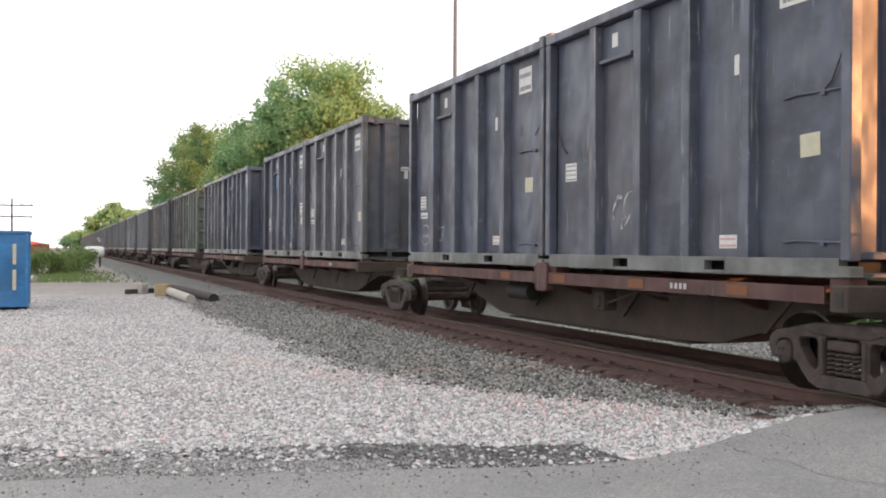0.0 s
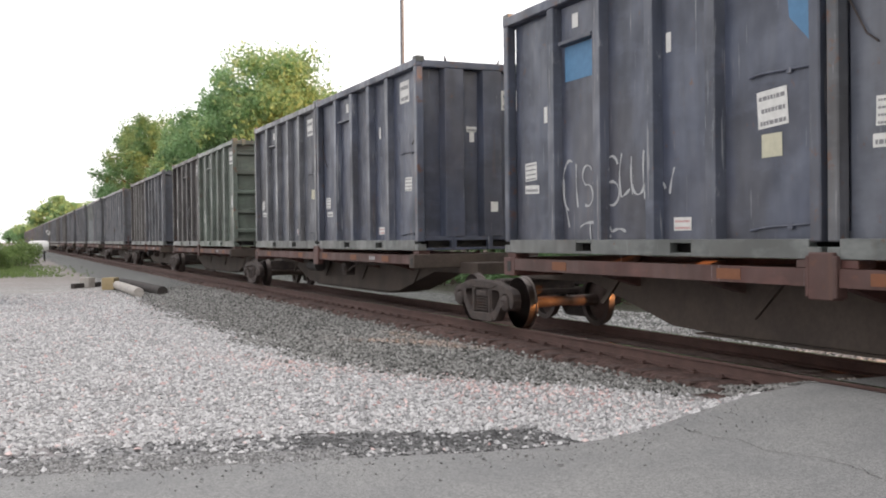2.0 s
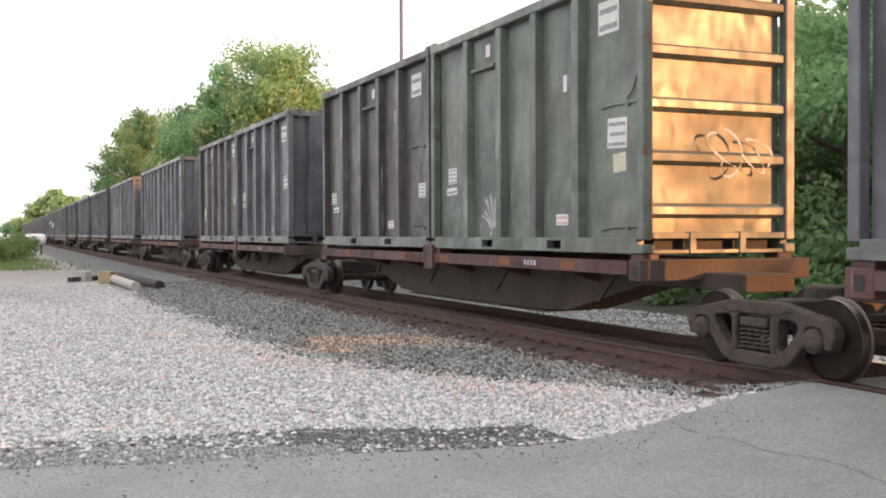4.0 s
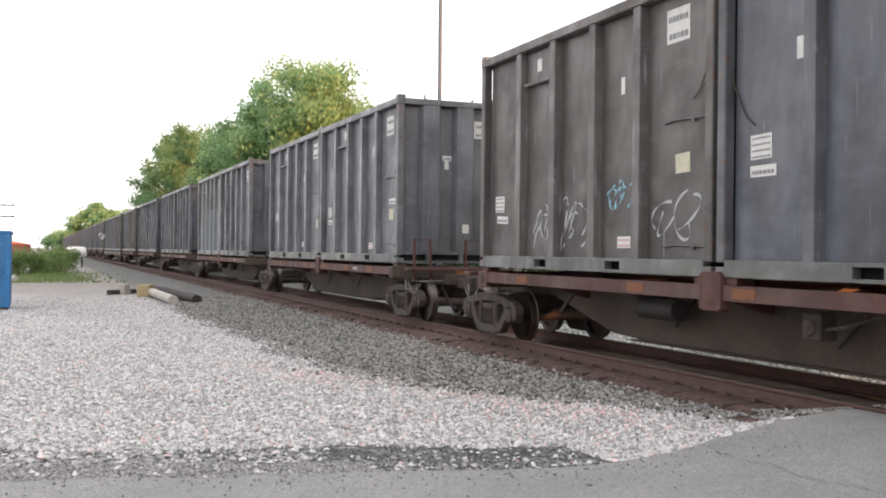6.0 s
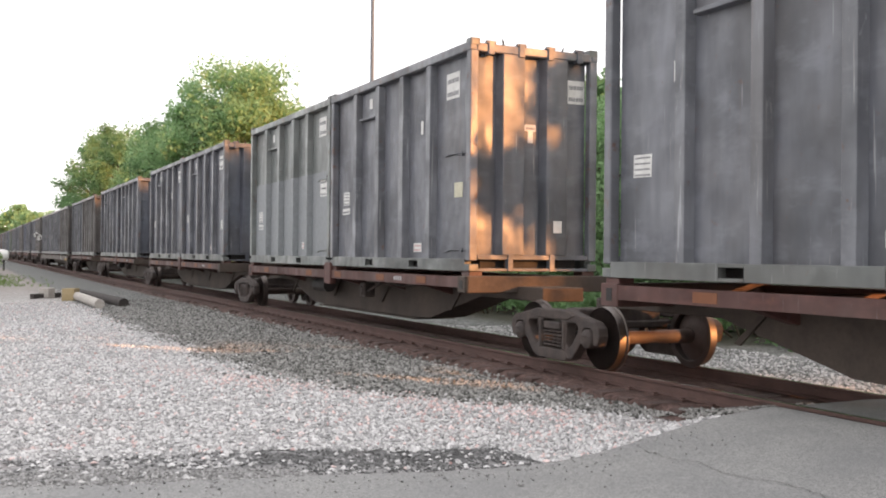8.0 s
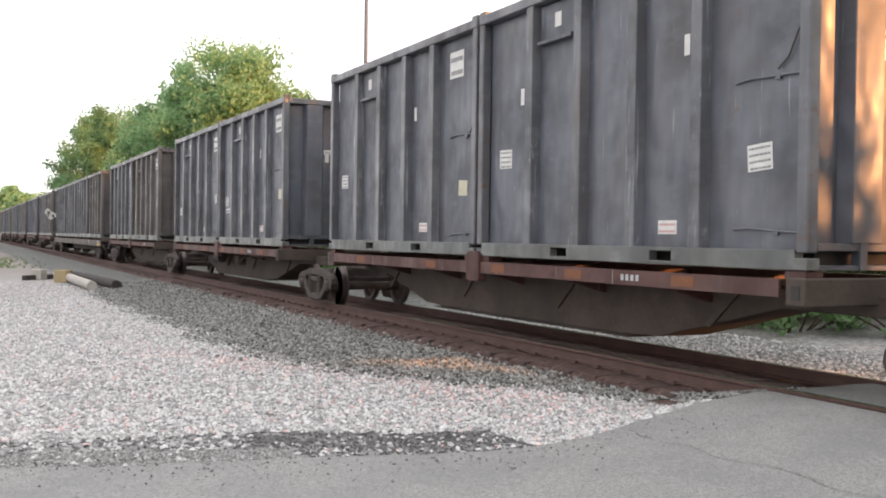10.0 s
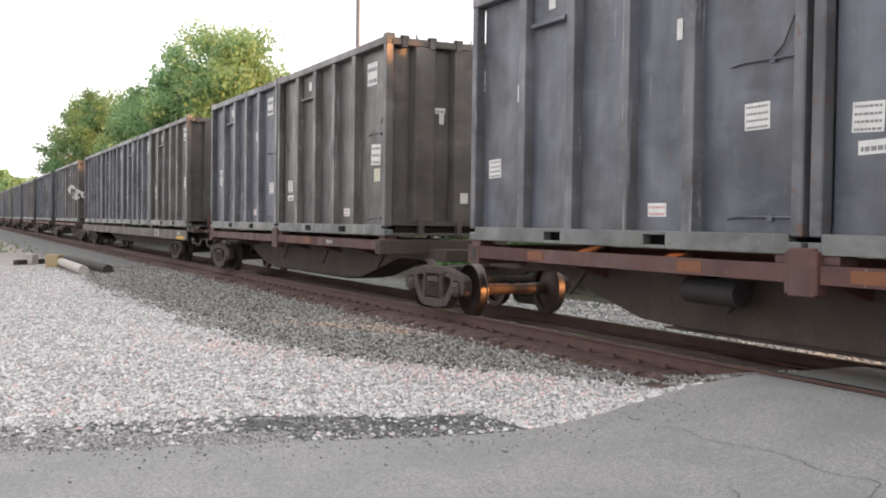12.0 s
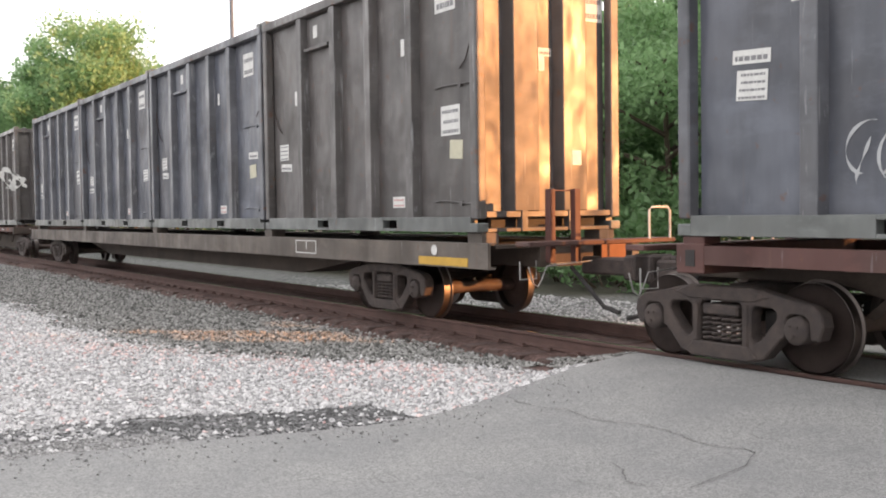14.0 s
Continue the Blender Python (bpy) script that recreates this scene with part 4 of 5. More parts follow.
stop = Build().box(-1.27, -1.12, -0.17, 0.17, 0.86, 1.33).box(-1.275, -1.12, -0.21, -0.15, 0.88, 1.30).box(-1.275, -1.12, 0.15, 0.21, 0.88, 1.30).mesh("container_stop", SILL, 0.012)
# the beams' pockets are flat dark plates, standing for the shade in a hollow
front_beam = (Build().box(-1.36, 1.36, -0.12, 0.14, 0.92, 1.19).mesh("end_beam", SPINE, 0.012), Build().box(-1.366, -1.359, -0.05, 0.06, 0.98, 1.12).mesh("pocket", DARK))
end_beam = (Build().box(-1.25, 1.25, 0.0, 0.36, 0.90, 1.19).mesh("end_beam", SILL, 0.012), Build().box(-1.256, -1.249, 0.11, 0.23, 0.97, 1.13).mesh("pocket", DARK))
seat = Build().box(-0.12, 0.12, -0.14, 0.14, 1.17, 1.262).mesh("pedestal", SILL, 0.01)
reflector = Build().box(-1.245, -1.238, -0.20, 0.20, 1.02, 1.14).mesh("reflector", AMBER)
tank = Build().tube([(-0.75, 0, 0.78), (-0.75, 0.10, 0.78), (-0.75, 0.8, 0.78), (-0.75, 0.88, 0.78)], 0.15, 14).mesh("air_tank", DARK, smooth=True)
pipe = Build().tube([(-0.62, -2.2, 0.94), (-0.7, -1.4, 0.90), (-0.85, -0.8, 0.95), (-0.95, -0.4, 0.80), (-0.86, 0.0, 0.74)], 0.022, 6).mesh("brake_pipe", TRUCK, smooth=True)
valve = Build().box(-0.95, -0.70, 0, 0.28, 0.62, 0.92).tube([(-0.98, 0.14, 0.76), (-0.80, 0.14, 0.76)], 0.10, 12).mesh("brake_valve", TRUCK, 0.02)
coupler = Build().box(-0.12, 0.12, -0.9, 0.2, 0.72, 0.94).box(-0.19, 0.19, -1.15, -0.85, 0.66, 1.0).box(-0.05, 0.20, -1.3, -1.1, 0.68, 0.98).mesh("coupler", TRUCK, 0.03)
hose = Build().tube([(0.35, -0.4, 0.80), (0.36, -0.75, 0.62), (0.33, -1.05, 0.30), (0.30, -1.3, 0.24)], 0.03, 6).mesh("air_hose", DARK, smooth=True)
lettering = Build()
for i in range(4):
    lettering.box(-1.246, -1.238, i * 0.10, i * 0.10 + 0.055, 1.045, 1.12)
lettering = lettering.mesh("lettering", CHALK)


def posts(car, y, s, frames=(-0.78, 0.45), thick=0.036):
    """Two framed stanchions and grab irons at a coupled end; s: -1 at the front end, 1 at the rear."""
    frame_ = Build()
    for a in (-0.18, 0.18):
        frame_.box(-thick, thick, a - thick * 0.7, a + thick * 0.7, 1.10, 2.02)
    me_ = frame_.tube([(0, -0.18, 2.0), (0, 0.18, 2.0)], 0.013, 6).mesh("stanchion", POSTRED, 0.006)
    bar = Build().tube([(0, -0.2, 1.14), (0, -0.2, 1.09), (0, 0.2, 1.09), (0, 0.2, 1.14)], 0.011, 6).mesh("stirrup", PALEGREY)
    for x in frames if s < 0 else ():
        st = part("stanchion", me_, car, "red-brown steel stanchion", at=pose(x, y + s * 0.45, -0.22, 0, 0, 80))
        part("stirrup", bar, st, "white-painted stirrup bar", at=pose(-0.03, 0, 0))
    g = Build().tube([(-1.2, 0, 0.92), (-1.2, 0, 0.70), (-0.95, 0, 0.70), (-0.95, 0, 0.92)], 0.011, 6).mesh("grab_iron", PALEGREY)
    part("grab_iron", g, car, "white-painted grab iron", at=pose(0, y + s * 0.55, 0))
    g2 = Build().tube([(0.75, 0, 1.15), (0.75, 0, 1.52), (0.80, 0, 1.56), (1.07, 0, 1.56), (1.12, 0, 1.52), (1.12, 0, 1.15)], 0.016, 6).mesh("grab_iron", WHITE)
    part("grab_iron", g2, car, "white-painted grab iron", at=pose(0, y + s * 0.75, 0))
    wheel_ = Build().tube([(0.2 * math.cos(k * 0.3927), 0, 0.2 * math.sin(k * 0.3927)) for k in range(17)], 0.016, 6)
    for k in range(4):
        wheel_.tube([(0, 0.02, 0), (0.2 * math.cos(k * 1.5708), 0, 0.2 * math.sin(k * 1.5708))], 0.010, 5)
    wheel_.tube([(0, 0.02, 0), (0, 0.30, 0)], 0.02, 6)
    if s > 0:
        part("brake_wheel", wheel_.mesh("brake_wheel", WHITE, smooth=True), car, "pale hand brake wheel", at=pose(0.62, y + 0.42, 1.92, 0, 0, 180))
        part("brake_stand", Build().box(-0.05, 0.05, -0.05, 0.05, 1.0, 2.0).mesh("brake_stand", SILL, 0.008), car, at=pose(0.62, y + 0.10, 0))
    lever = Build().tube([(-1.20, 0, 0.86), (-1.12, 0.02, 0.66), (-1.06, 0, 0.62), (-1.0, 0, 0.70), (-0.92, 0, 0.86), (-0.2, 0, 0.90)], 0.009, 6).mesh("release_lever", PALEGREY, smooth=True)
    part("release_lever", lever, car, "bent pale uncoupling lever", at=pose(0, y + s * 0.72, 0))
    part("brake_hose", Build().tube([(-0.35, 0, 0.82), (-0.36, s * 0.3, 0.60), (-0.35, s * 0.6, 0.36), (-0.33, s * 0.85, 0.30)], 0.028, 7).mesh("brake_hose", DARK, smooth=True), car, at=pose(0, y + s * 0.5, 0))
    step = Build().box(-1.22, 1.22, -0.14, 0.14, 1.10, 1.16).mesh("end_step", SILL, 0.01)
    part("end_step", step, car, at=pose(0, y + s * 0.62, 0))
    part("coupler", coupler, car, at=pose(0, y + s * 0.6, 0, 0, 0, 0 if s < 0 else 180))
    part("air_hose", hose, car, at=pose(0, y + s * 0.4, 0, 0, 0, 0 if s < 0 else 180))
    part("reflector", Build().box(-0.4, 0.0, -0.01, 0.01, 0.92, 1.10).mesh("reflector", AMBER), car, "amber reflector strip", at=pose(0.3, y + s * 0.78, 0))


def spine_car(y, seed, rear_bogie, front_bogie=None, front_posts=False, rear_posts=False, near=True):
    r = random.Random(seed)
    c = empty("spine_car", "rust-red articulated spine car carrying two containers", "rail car", "rail cars of the train")
    part("side_sill", side_sill, c, "oxide-red side sill")
    part("side_sill", side_sill_far, c)
    part("spine_beam", spine, c, "dirt-brown fish-belly centre beam")
    for (beam_, pocket_), yy in ((front_beam, 0.0), (end_beam, UNIT - 0.36)):
        part("end_beam", beam_, c, at=pose(0, yy, 0))
        part("pocket", pocket_, c, at=pose(0, yy, 0))
    part("container_stop", stop, c, at=pose(0, 6.87, 0))
    part("container_stop", stop, c, at=pose(0, 6.87, 0, 0, 0, 180))
    for yy in (2.4, 4.6, 6.87, 9.1, 11.3):
        part("cross_arm", arm, c, at=pose(0, yy, 0))
    for yy in (0.18, 6.6, 7.14, UNIT - 0.18):
        for x in (-1.08, 1.08):
            part("pedestal", seat, c, at=pose(x, yy, 0))
    if near:
        for yy in (1.8, 5.2, 8.3, 11.6):
            part("gusset", gusset, c, at=pose(-0.385, yy, 0, 0, 0, 0))
        for yy in (1.9, 3.9, 6.2, 8.4, 11.9) if not rear_posts or seed < 10 else (4.4,):
            part("reflector", reflector, c, "faded amber reflector", at=pose(0, yy + r.uniform(-.15, .15), 0))
        tagged(part("lettering", lettering, c, "white stencilled bars", at=pose(0, 2.7 + r.uniform(-.3, .6), 0)), kind="stuff")
        if seed % 2:
            part("air_tank", tank, c, at=pose(0, 8.2, 0))
            part("brake_valve", valve, c, at=pose(0, 5.4, 0))
            part("brake_pipe", pipe, c, at=pose(0, 5.4, 0))
    if rear_bogie is not None:
        bogie(c, rear_bogie)
    if front_bogie is not None:
        bogie(c, front_bogie)
    if front_posts:
        posts(c, 0.0, -1)
    if rear_posts:
        posts(c, UNIT, 1)
    moving.append((c, (TX, y, 0)))
    return c


def flat_car(y):
    n = 4 * 6.92
    c = empty("flat_car", "long tan-grey flat car carrying four containers", "rail car", "rail cars of the train")
    part("side_sill", Build().prism([(-1.28, 0.80), (-1.28, 1.13), (-1.16, 1.13), (-1.16, 1.10), (-1.24, 1.10), (-1.24, 0.83), (-1.16, 0.83), (-1.16, 0.80)], "y", -0.3, n + 0.3).mesh("side_sill", DECK), c, "tan-grey channel side sill")
    part("side_sill", Build().box(1.16, 1.28, -0.3, n + 0.3, 0.80, 1.13).mesh("side_sill", DECK), c)
    part("deck", Build().box(-1.16, 1.16, -0.3, n + 0.3, 1.06, 1.10).mesh("deck", SPINE), c)
    part("centre_beam", Build().prism([(-0.3, 1.06), (-0.3, 0.80), (4.2, 0.80), (7.0, 0.42), (n - 7.0, 0.42), (n - 4.2, 0.80), (n + 0.3, 0.80), (n + 0.3, 1.06)], "x", -0.45, 0.45).mesh("centre_beam", SPINE), c)
    for k in range(5):
        for x in (-1.0, 1.0):
            part("pedestal", Build().box(-0.14, 0.14, -0.16, 0.16, 1.10, 1.262).mesh("pedestal", DECK, 0.01), c, at=pose(x, min(max(k * 6.92, 0.2), n - 0.3), 0))
    part("stripe", Build().box(-1.286, -1.279, 0.15, 1.35, 0.82, 0.93).mesh("stripe", YELLOW), c, "yellow safety stripe")
    outline = Build()
    for a, b, z0, z1 in ((4.6, 5.4, 0.87, 0.885), (4.6, 5.4, 1.075, 1.09), (4.6, 4.62, 0.87, 1.09), (5.38, 5.4, 0.87, 1.09), (4.97, 4.99, 0.95, 1.09)):
        outline.box(-1.286, -1.279, a, b, z0, z1)
    part("stencil", outline.mesh("stencil", WHITE), c, "white outlined stencil box")
    part("marker", Build().lathe([(-0.004, 0.07), (0.004, 0.07)], 16).mesh("marker", WHITE), c, "white round marker", at=pose(-1.283, 0.95, 1.02))
    bogie(c, 2.75)
    bogie(c, n - 2.75)
    posts(c, -0.3, -1, (-0.44,), 0.06)
    posts(c, n + 0.3, 1)
    moving.append((c, (TX, y, 0)))
    return c


# the train, from its leading unit back: place of the front, colours of its two containers, their marks
FRONTS = [(-10.3, "navy", "slate", "", ""), (8.0, "navy", "navy", "chalk", "ring"), (25.5, "slate", "navy", "", "patch"), (42.95, "navy", "slate", "", ""),
          (60.0, "olive", "umber", "leaf", ""), (77.0, "slate", "brown", "", "graffiti"), (95.35, "steel", "steel", "", ""),
          (112.85, "steel", "sage", "", "twotone"), (129.8, "slate", "slate", "", ""), (147.0, "slate", "slate", "", ""), (164.15, "brown", "slate", "", "small")]
for i, (y, a, b, ma, mb) in enumerate(FRONTS):
    coupled_front, coupled_rear = i in (1, 6), i in (0, 5, 10)
    spine_car(y, i, {0: 13.75, 2: 15.0, 4: 15.12, 5: 13.75, 7: 15.05, 9: 15.42, 10: 13.36}.get(i, UNIT + 1.50), (0.3 if i == 1 else 0.15) if coupled_front else None, coupled_front, coupled_rear)
    container(a, y + 0.01, 1.262, 2 * i, end_kind="ribs" if a == "olive" else "panel", marks=ma, hatch_at=4.69, front={5: "big", 6: "low_old", 10: "big_old", 4: "big_old"}.get(i, ""))
    container(b, y + 6.92, 1.262, 2 * i + 1, marks=mb, hatch_at=4.69 if i != 4 else 3.46, front={2: "big_old", 7: "big"}.get(i, ""))
for i, y in enumerate((-27.7, -45.1, -62.5, -79.9)):     # the units that have gone by
    spine_car(y, 30 + i, UNIT + 1.50, near=False)
    container(("slate", "navy", "brown", "slate")[i], y + 0.01, 1.262, 200 + 2 * i, near=False)
    container(("navy", "slate", "slate", "brown")[i], y + 6.92, 1.262, 201 + 2 * i, near=False)
FLAT = 181.35
flat_car(FLAT)
for k, colour in enumerate(("brown", "slate", "slate", "slate")):
    container(colour, FLAT + 0.01 + 6.92 * k, 1.262, 40 + k, front=("big_old", "low_old", "", "big")[k])
y, i = FLAT + 4 * 6.92 + 3.4, 0
tail = ["brown", "slate", "slate", "navy", "brown", "slate", "slate", "slate", "olive", "navy", "slate", "brown", "slate", "rust", "slate", "slate", "slate", "navy"]
while y < 600:
    near = y < 300
    spine_car(y, 60 + i, UNIT + 1.50, 0.1 if i == 0 else None, near=near)
    first = container(tail[(2 * i) % len(tail)], y + 0.01, 1.262, 100 + 2 * i, near=near)
    if i == 0:
        tagged(part("graffiti", scrawl("graffiti", WHITE, 41, 0.8, 0.8, 2, 0.16), first, "white sprayed blob on the end wall", at=pose(-0.9, -0.012, 1.3, 0, 0, -90) @ pose(0, -0.8, 0)), kind="stuff")
    container(tail[(2 * i + 1) % len(tail)], y + 6.92, 1.262, 101 + 2 * i, near=near)
    y += 17.2
    i += 1


# ---- trees and bushes ----
def leaf_cloud(b, centre, radius, count, size, r):
    """Loose single leaves, thick in the middle and ragged at the rim."""
    for _ in range(count):
        d = Vector((r.gauss(0, 0.5), r.gauss(0, 0.5), r.gauss(0, 0.42)))
        d *= min(1.0, 1.05 / max(d.length, 1e-3))
        p = centre + d * radius
        n = Vector((r.gauss(0, 1), r.gauss(0, 1), r.gauss(0.5, 1))).normalized()
        u = n.orthogonal().normalized()
        v = n.cross(u)
        a = r.uniform(0, 6.28)
        u, v = u * math.cos(a) + v * math.sin(a), v * math.cos(a) - u * math.sin(a)
        s = size * r.uniform(0.5, 1.3)
        b.add([p - u * s, p + v * s * 0.5 + n * s * 0.12, p + u * s, p - v * s * 0.5 + n * s * 0.12], [(0, 1, 2, 3)])


def tree(x, y, height, spread, seed, leaf=None, size=0.20, density=1.0, base=None, bare=0.28, label="tall leafy green broadleaf tree beyond the track"):
    r = random.Random(seed)
    z0 = ground_z(x, y) - 0.1 if base is None else base
    t = empty("tree", label, "tree", at=pose(x, y, z0))
    wood, crown = Build(), Build()
    top = Vector((r.uniform(-.5, .5), r.uniform(-.5, .5), height * 0.8))
    trunk = [Vector((0, 0, 0)), top * 0.3 + Vector((r.uniform(-.2, .2), 0, 0)), top * 0.65, top]
    wood.tube(trunk, 0.035 * height * 0.45, 8, 0.05)
    n = int(9 + spread * 2.2)
    for k in range(n):
        u = bare + (1 - bare) * (k + r.random()) / n
        start = top * min(u, 1.0) * 0.9
        a = k * 2.4 + r.uniform(-.5, .5)
        reach = spread * (0.45 + 0.65 * math.sin(math.pi * min(1.0, 0.12 + 0.80 * (u - bare) / (1 - bare)))) * r.uniform(0.7, 1.15)
        end = start + Vector((math.cos(a) * reach, math.sin(a) * reach, height * r.uniform(0.03, 0.16)))
        mid = (start + end) / 2 + Vector((0, 0, reach * 0.12))
        wood.tube([start, mid, end], 0.012 * height * (1.2 - u) + 0.03, 5, 0.02)
        for q in range(5):
            at = start.lerp(end, r.uniform(0.35, 1.05)) + Vector((r.gauss(0, .3), r.gauss(0, .3), r.gauss(0.2, .35))) * spread * 0.28
            leaf_cloud(crown, at, spread * r.uniform(0.22, 0.42), int(density * r.uniform(45, 80)), size, r)
    for q in range(9):
        leaf_cloud(crown, top + Vector((r.gauss(0, .5) * spread * .6, r.gauss(0, .5) * spread * .6, r.uniform(-0.04, 0.17) * height)), spread * r.uniform(0.2, 0.36), int(70 * density), size, r)
    part("trunk", wood.mesh("trunk", BARK, smooth=True), t)
    me_ = bpy.data.meshes.new("crown")
    me_.from_pydata(crown.v, [], crown.f)
    me_.materials.append(leaf or LEAF)
    part("crown", me_, t)
    return t


def bush(x, y, w, h, seed, leaf=None, size=0.12, count=900, label="low green bush on the yard's edge"):
    r = random.Random(seed)
    t = empty("bush", label, "bush", at=pose(x, y, ground_z(x, y) - 0.05))
    b, wood = Build(), Build()
    for k in range(9):
        c = Vector((r.uniform(-w, w) * 0.5, r.uniform(-w, w) * 0.4, h * r.uniform(0.25, 0.75)))
        wood.tube([(c.x * 0.3, c.y * 0.3, 0), c], 0.03, 5, 0.01)
        leaf_cloud(b, c, min(w, h) * r.uniform(0.28, 0.45), count // 9, size, r)
    tagged(part("undergrowth", wood.mesh("undergrowth", BARK), t), kind="stuff")
    me_ = bpy.data.meshes.new("foliage")
    me_.from_pydata(b.v, [], b.f)
    me_.materials.append(leaf or WEED)
    part("foliage", me_, t)


# the big group behind the train, and the smaller ones along the line
for x, y, h, s, seed, dark in ((18.6, 66, 13.0, 3.8, 21, 0), (16.4, 65, 13.4, 3.8, 22, 0), (14.5, 68, 13.2, 3.6, 29, 0), (18.8, 73, 14.6, 4.2, 20, 0), (14.6, 80, 11.8, 3.6, 23, 1),
                               (14.8, 92, 11.8, 3.6, 24, 0), (14.0, 104, 13.6, 3.4, 25, 1), (13.4, 116, 14.6, 3.6, 26, 1), (17, 130, 12.0, 4.2, 27, 0)):
    tree(x, y, h * 1.07, s * 1.05, seed, LEAF2 if dark else LEAF, 0.155, 4.0)
for x, y, h, s, seed in ((13.8, 225, 9.0, 4.2, 31), (12.2, 262, 11.8, 4.6, 32), (17, 300, 11, 5.0, 33), (15.5, 190, 7.5, 3.6, 39), (11, 420, 8.0, 6.0, 34), (7.5, 520, 7.6, 7.0, 35), (16, 540, 12, 7.0, 36), (24, 480, 13, 7.0, 37), (30, 400, 14, 7, 38)):
    tree(x, y, h * 1.12, s, seed, LEAF, 0.5, 0.8)
# the row close behind the train; its hidden trees are added to shade it
for x, y, h, s, seed in ((21.5, 33, 7.2, 2.8, 41), (20.5, 28.5, 7.3, 2.9, 42), (22.0, 24.0, 7.6, 3.0, 43), (20.3, 20.0, 7.4, 2.8, 44), (23.5, 17.5, 8.6, 3.2, 45), (20.6, 13.5, 8.0, 2.9, 46),
                         (21.6, 8.5, 9.4, 3.2, 47), (21.0, 3.6, 9.6, 3.2, 48), (24.5, 28, 8.6, 3.2, 49), (26, 21.5, 8.4, 3.2, 50), (22, 39, 7.6, 3.2, 51), (23, 45, 8.2, 3.4, 52), (21.5, 51, 8.4, 3.4, 53), (23, 57, 8.6, 3.4, 54)):
    tree(x, y, h, s, seed, LEAF2 if seed % 2 else LEAF, 0.115, 2.6, bare=0.12, label="leafy green tree in the partly added shading row behind the track")
# unseen trees, added to keep the sun off end walls, gravel and road
for x, y, h, s, seed in ((28, -7, 10.6, 3.6, 61), (28.5, -1, 10.8, 3.6, 62), (28, 5, 10.6, 3.6, 63), (28.5, 11, 10.8, 3.6, 64), (28, 17, 10.4, 3.6, 65), (30, -36, 10.4, 3.4, 70), (40, -46.5, 12.8, 3.6, 71), (28, 24, 9.0, 3.4, 90), (28, 31, 9.0, 3.4, 91), (28, 38, 9.6, 3.6, 92), (28, 45, 10.4, 3.6, 93), (28, 52, 10.4, 3.6, 94), (28, 59, 10.4, 3.6, 95), (21.8, -14.6, 6.6, 2.4, 67)):
    tree(x, y, h, s, seed, LEAF2, 0.26, 1.1, bare=0.12, label="leafy green tree in the partly added shading row behind the track")
# an out-of-view tree, added so its crown shades the upper end walls
tree(21, 0.1, 9.6, 2.4, 69, LEAF2, 0.26, 1.2, bare=0.5, label="added unseen tree with a bare trunk, shading the track")
for k in range(13):     # a taller row at the back, added to shade the far container ends
    tree(34 + (k % 3) * 0.8, 5 * k + 1.0, 12.0 + (k % 2) * 0.5, 3.6, 110 + k, LEAF2, 0.36, 1.2, bare=0.12, label="leafy green tree in the partly added shading row behind the track")
# one more hidden row, added to shade the ends of distant units
for k in range(22):
    tree(26.5 + (k % 2) * 1.2, 66 + 6.2 * k, 10.6 + (k % 3) * 0.3, 3.7, 140 + k, LEAF2, 0.36, 0.55, bare=0.12, label="leafy green tree in the partly added shading row behind the track")
for k in range(18):
    bush(15.9 + 0.5 * (k % 3), 9 + 2.3 * k, 2.4, 1.0, 170 + k, LEAF2, 0.11, 700, "low green weeds behind the track")
for k in range(12):
    bush(18.2 + 1.2 * (k % 3), 12 + 2.1 * k, 2.6, 2.4, 70 + k, LEAF2, 0.15, 1300, "dense green undergrowth behind the track")
# scrub on the yard's far side
for x, y, w, h, seed in ((-1.2, 74, 2.6, 2.0, 81), (0.2, 80, 2.8, 2.2, 82), (1.4, 88, 2.6, 1.9, 83), (-2.8, 78, 3.0, 2.1, 84), (0.9, 84, 2.2, 1.6, 85), (-4.5, 82, 3.2, 2.1, 86)):
    bush(x, y, w, h, seed, WEED, 0.13, 1300)
r = random.Random(5)
tufts = Build()
for _ in range(1500):
    x, y = r.gauss(0.2, 1.6), r.uniform(58, 84)
    z = ground_z(x, y)
    for q in range(4):
        a, h = r.uniform(0, 6.28), r.uniform(0.05, 0.22)
        tufts.add([(x, y, z), (x + 0.04, y + 0.02, z), (x + 0.1 * math.cos(a), y + 0.1 * math.sin(a), z + h)], [(0, 1, 2)])
tagged(new("grass", tufts.mesh("grass", WEED)), "sparse green weeds on the gravel", "grass", kind="stuff")

# ---- yard clutter ----
zl = ground_z(4, 38)


def log(name, label, a, b, radius, mat, square=False):
    t = Build()
    if square:
        d = (Vector(b) - Vector(a))
        t.box(-0.0, d.length, -radius, radius, -radius, radius)
        me_ = t.mesh(name, mat, 0.02)
        ang = math.degrees(math.atan2(d.y, d.x))
        ob = new(name, me_)
        ob.matrix_basis = pose(a[0], a[1], a[2], 0, 0, ang)
    else:
        ob = new(name, t.tube([a, tuple((Vector(a) + Vector(b)) / 2 + Vector((0.02, 0, 0.01))), b], radius, 14, radius * 0.93).mesh(name, mat, 0.01, True))
    return tagged(ob, label, "timber", "timbers lying in the yard")


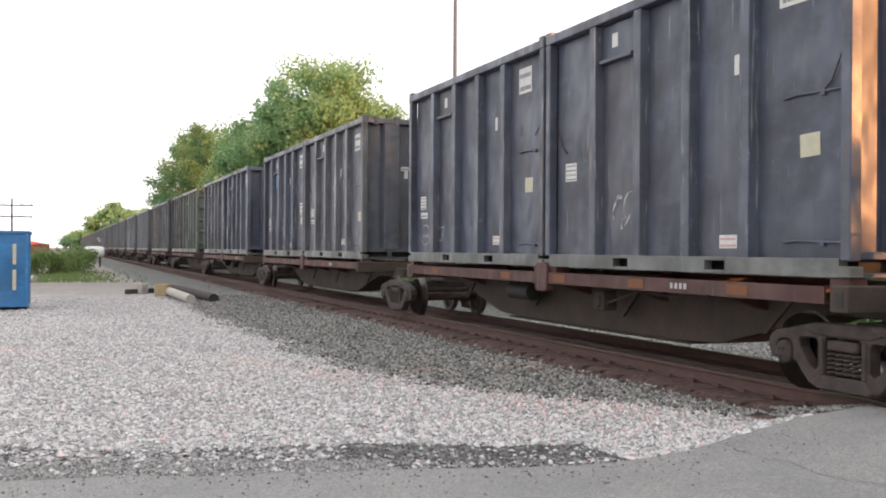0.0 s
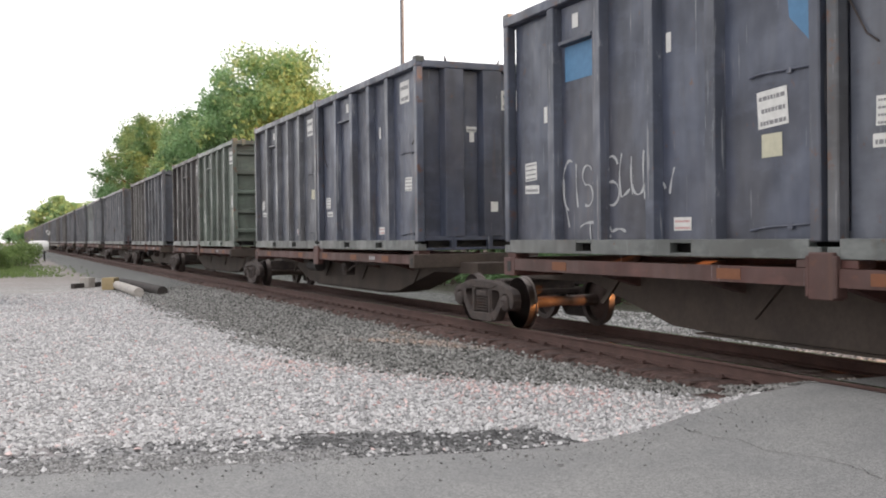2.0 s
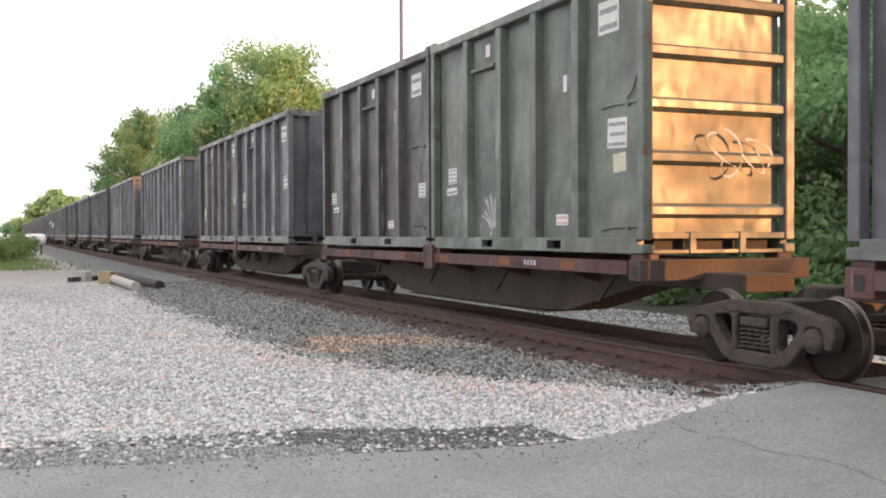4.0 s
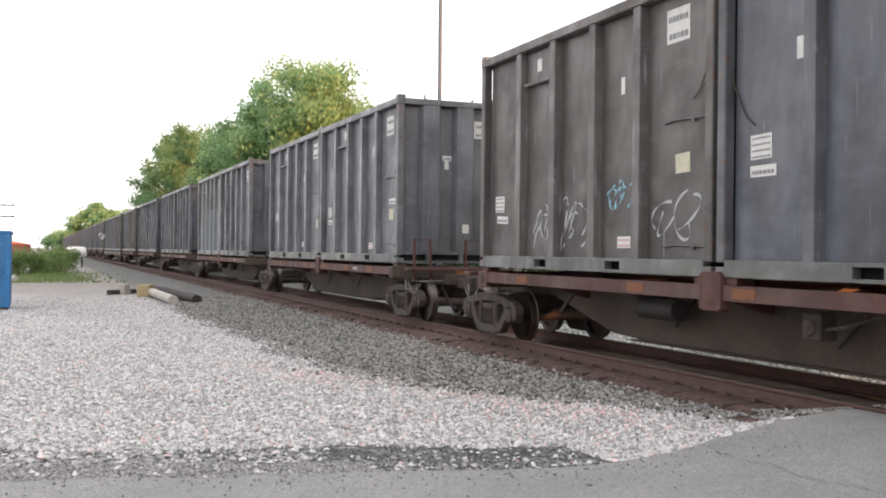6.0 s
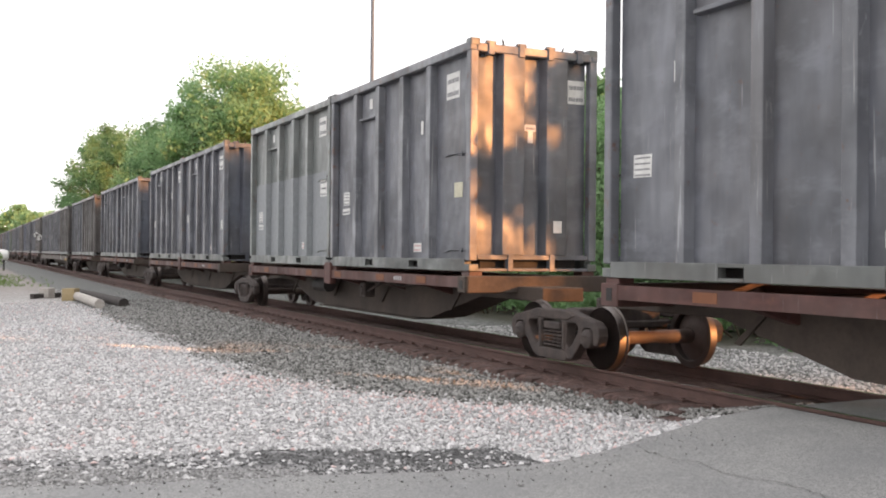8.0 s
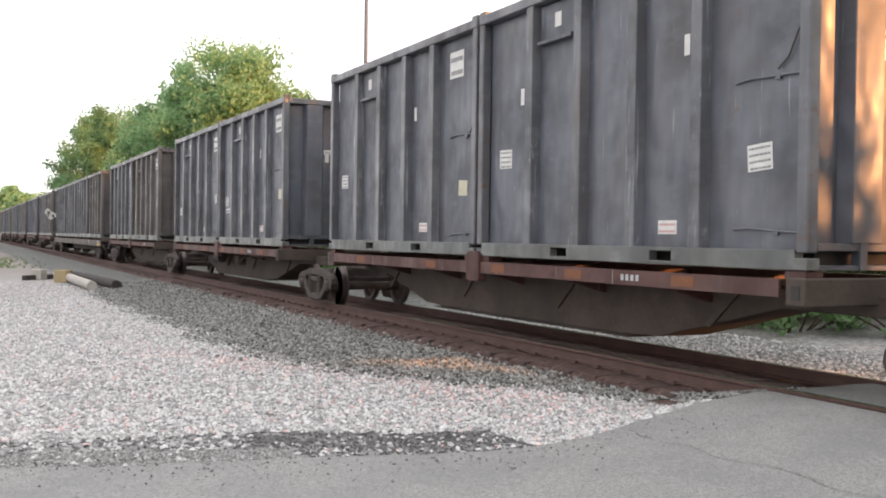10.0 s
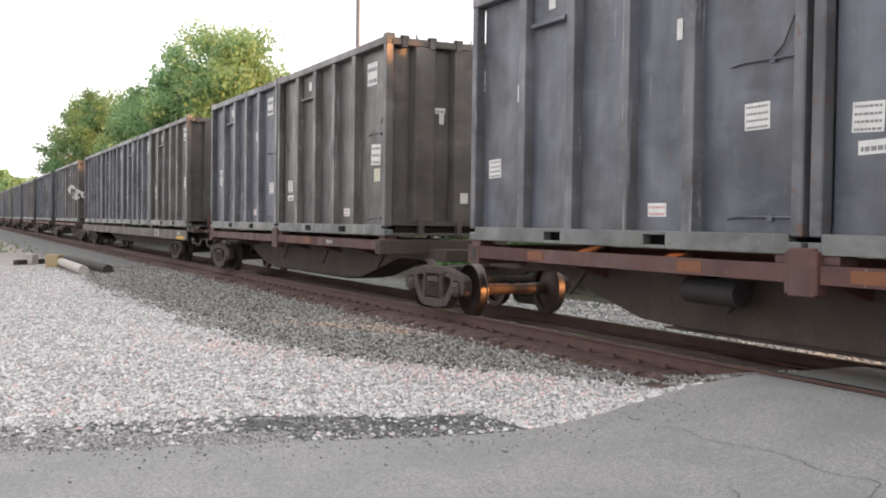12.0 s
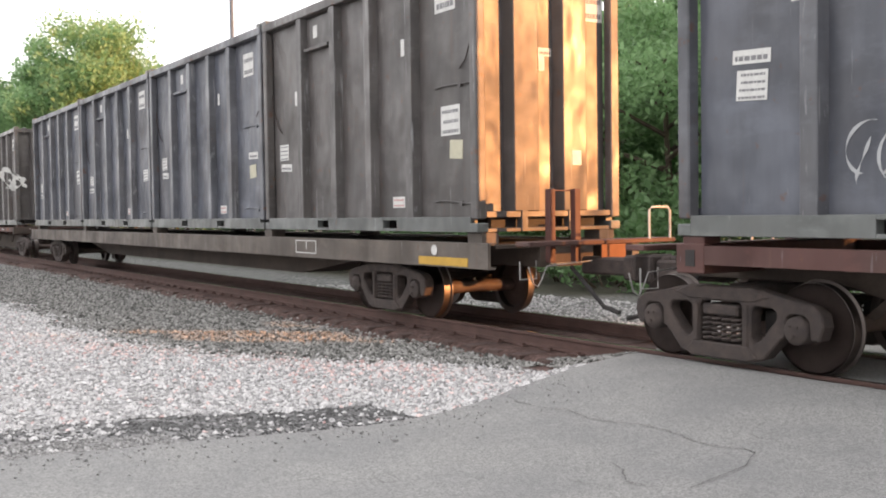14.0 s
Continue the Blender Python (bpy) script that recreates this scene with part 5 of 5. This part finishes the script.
log("pole", "pale round pole lying on the gravel", (4.20, 35.6, zl + 0.16), (3.95, 45.5, zl + 0.2), 0.17, PALEWOOD)
log("log", "dark creosoted pole lying on the gravel", (5.08, 36.3, zl + 0.14), (4.35, 46.0, zl + 0.2), 0.18, DARKWOOD)
log("timber", "yellowish square timber block", (3.72, 41.5, zl + 0.24), (3.98, 42.1, zl + 0.2), 0.24, RAWWOOD, True)
log("timber", "grey square timber block", (3.02, 44.0, zl + 0.21), (3.3, 44.5, zl + 0.2), 0.21, PALEWOOD, True)
log("plank", "dark plank lying on the ground", (2.55, 43.6, zl + 0.10), (3.7, 44.9, zl + 0.10), 0.10, DARKWOOD, True)

zb = ground_z(-2, 34)
bin_ = empty("waste_container", "bright blue steel waste container with pale strips", "container", at=pose(-2.25, 34.5, zb))
part("body", Build().box(-1.35, 1.35, -1.2, 1.2, 0.10, 2.34).mesh("body", BINBLUE, 0.02), bin_)
part("top_rail", Build().box(-1.39, 1.39, -1.24, 1.24, 2.32, 2.42).mesh("top_rail", BINBLUE, 0.02), bin_)
part("skid", Build().box(-1.3, -1.1, -1.1, 1.1, 0, 0.1).box(1.1, 1.3, -1.1, 1.1, 0, 0.1).mesh("skid", DARK), bin_)
for z0 in (0.62, 1.4):
    part("strip", Build().box(0.90, 1.0, -1.21, -1.2, z0, z0 + 0.62).mesh("strip", CREAM), bin_, "pale yellowed reflective strip")
for x in (-1.3, -0.45, 0.4, 1.3):
    part("rib", Build().box(x - 0.05, x + 0.05, -1.24, -1.2, 0.1, 2.34).mesh("rib", BINBLUE, 0.01), bin_)

zt = ground_z(3, 100)
tank_ = empty("storage_tank", "white horizontal storage tank on short legs", "tank", at=pose(3.1, 104, zt))
part("vessel", Build().lathe([(-0.95, 0.2), (-0.85, 0.45), (-0.6, 0.55), (0.6, 0.55), (0.85, 0.45), (0.95, 0.2)], 20).mesh("vessel", WHITEPAINT, smooth=True), tank_, at=pose(0, 0, 1.45))
for x in (-0.5, 0.5):
    part("leg", Build().box(x - 0.08, x + 0.08, -0.4, 0.4, 0, 1.0).mesh("leg", DARK), tank_)
log("pipe", "pale pipe leaning in the scrub", (-2.6, 62, zl + 0.2), (-1.3, 60.5, zl + 0.15), 0.2, PALEWOOD)

shed = empty("shed", "distant red-orange clad shed", "building", at=pose(-5.2, 190, ground_z(-5, 190)))
part("wall", Build().box(-3.4, 3.4, -3, 3, 0, 2.3).mesh("wall", REDROOF), shed)
part("roof", Build().prism([(-3.7, 2.3), (3.7, 2.3), (0, 3.0)], "y", -3.3, 3.3).mesh("roof", REDROOF), shed)


def utility_pole(x, y, h, arms, label):
    p = empty("utility_pole", label, "pole", at=pose(x, y, ground_z(x, y) - 0.1))
    part("post", Build().tube([(0, 0, 0), (0, 0, h)], 0.16, 10, 0.10).mesh("post", DARKWOOD, smooth=True), p)
    for z in arms:
        part("crossarm", Build().box(-2.6, 2.6, -0.07, 0.07, z, z + 0.16).mesh("crossarm", DARKWOOD), p)
        for q in (-2.4, -1.2, 1.2, 2.4):
            part("insulator", Build().tube([(q, 0, z + 0.16), (q, 0, z + 0.38)], 0.06, 8).mesh("insulator", GALV), p)


utility_pole(-6.0, 145, 8.4, (7.4, 5.9), "weathered utility pole with two crossarms beyond the yard")
utility_pole(-12.5, 160, 14.0, (12.6, 10.8), "weathered utility pole with two crossarms beyond the yard")
mast = empty("lamp_mast", "tall slender grey metal mast behind the train", "mast", at=pose(15.6, 40, ground_z(15.6, 40) - 0.05))
part("pole", Build().tube([(0, 0, 0), (0, 0, 19)], 0.10, 12, 0.07).mesh("pole", GALV, smooth=True), mast)
part("foot", Build().box(-0.25, 0.25, -0.25, 0.25, 0, 0.12).mesh("foot", GALV, 0.02), mast)


# ---- what moves ----
MOMENTS = [0.0, 1.0, 2.0, 3.0, 4.0, 5.0, 6.0, 7.0, 8.0, 9.0, 10.0, 11.0, 12.0, 13.0, 14.0]


def motions():
    for thing, (x, y, z) in moving:
        walk(thing, [(t, pose(x, y - run(t), z)) for t in MOMENTS])
    home = {thing: y for thing, (x, y, z) in moving}
    for ws, y in spun:
        if home[ws.parent] > 260 or home[ws.parent] < -20:
            continue                 # too far off for its turning to show
        at = [k / FPS for k in range(0, 14 * FPS + 1)]
        walk(ws, [(t, pose(0, y, R_WHEEL, math.degrees(run(t) / R_WHEEL) % 360.0)) for t in at])


motions()
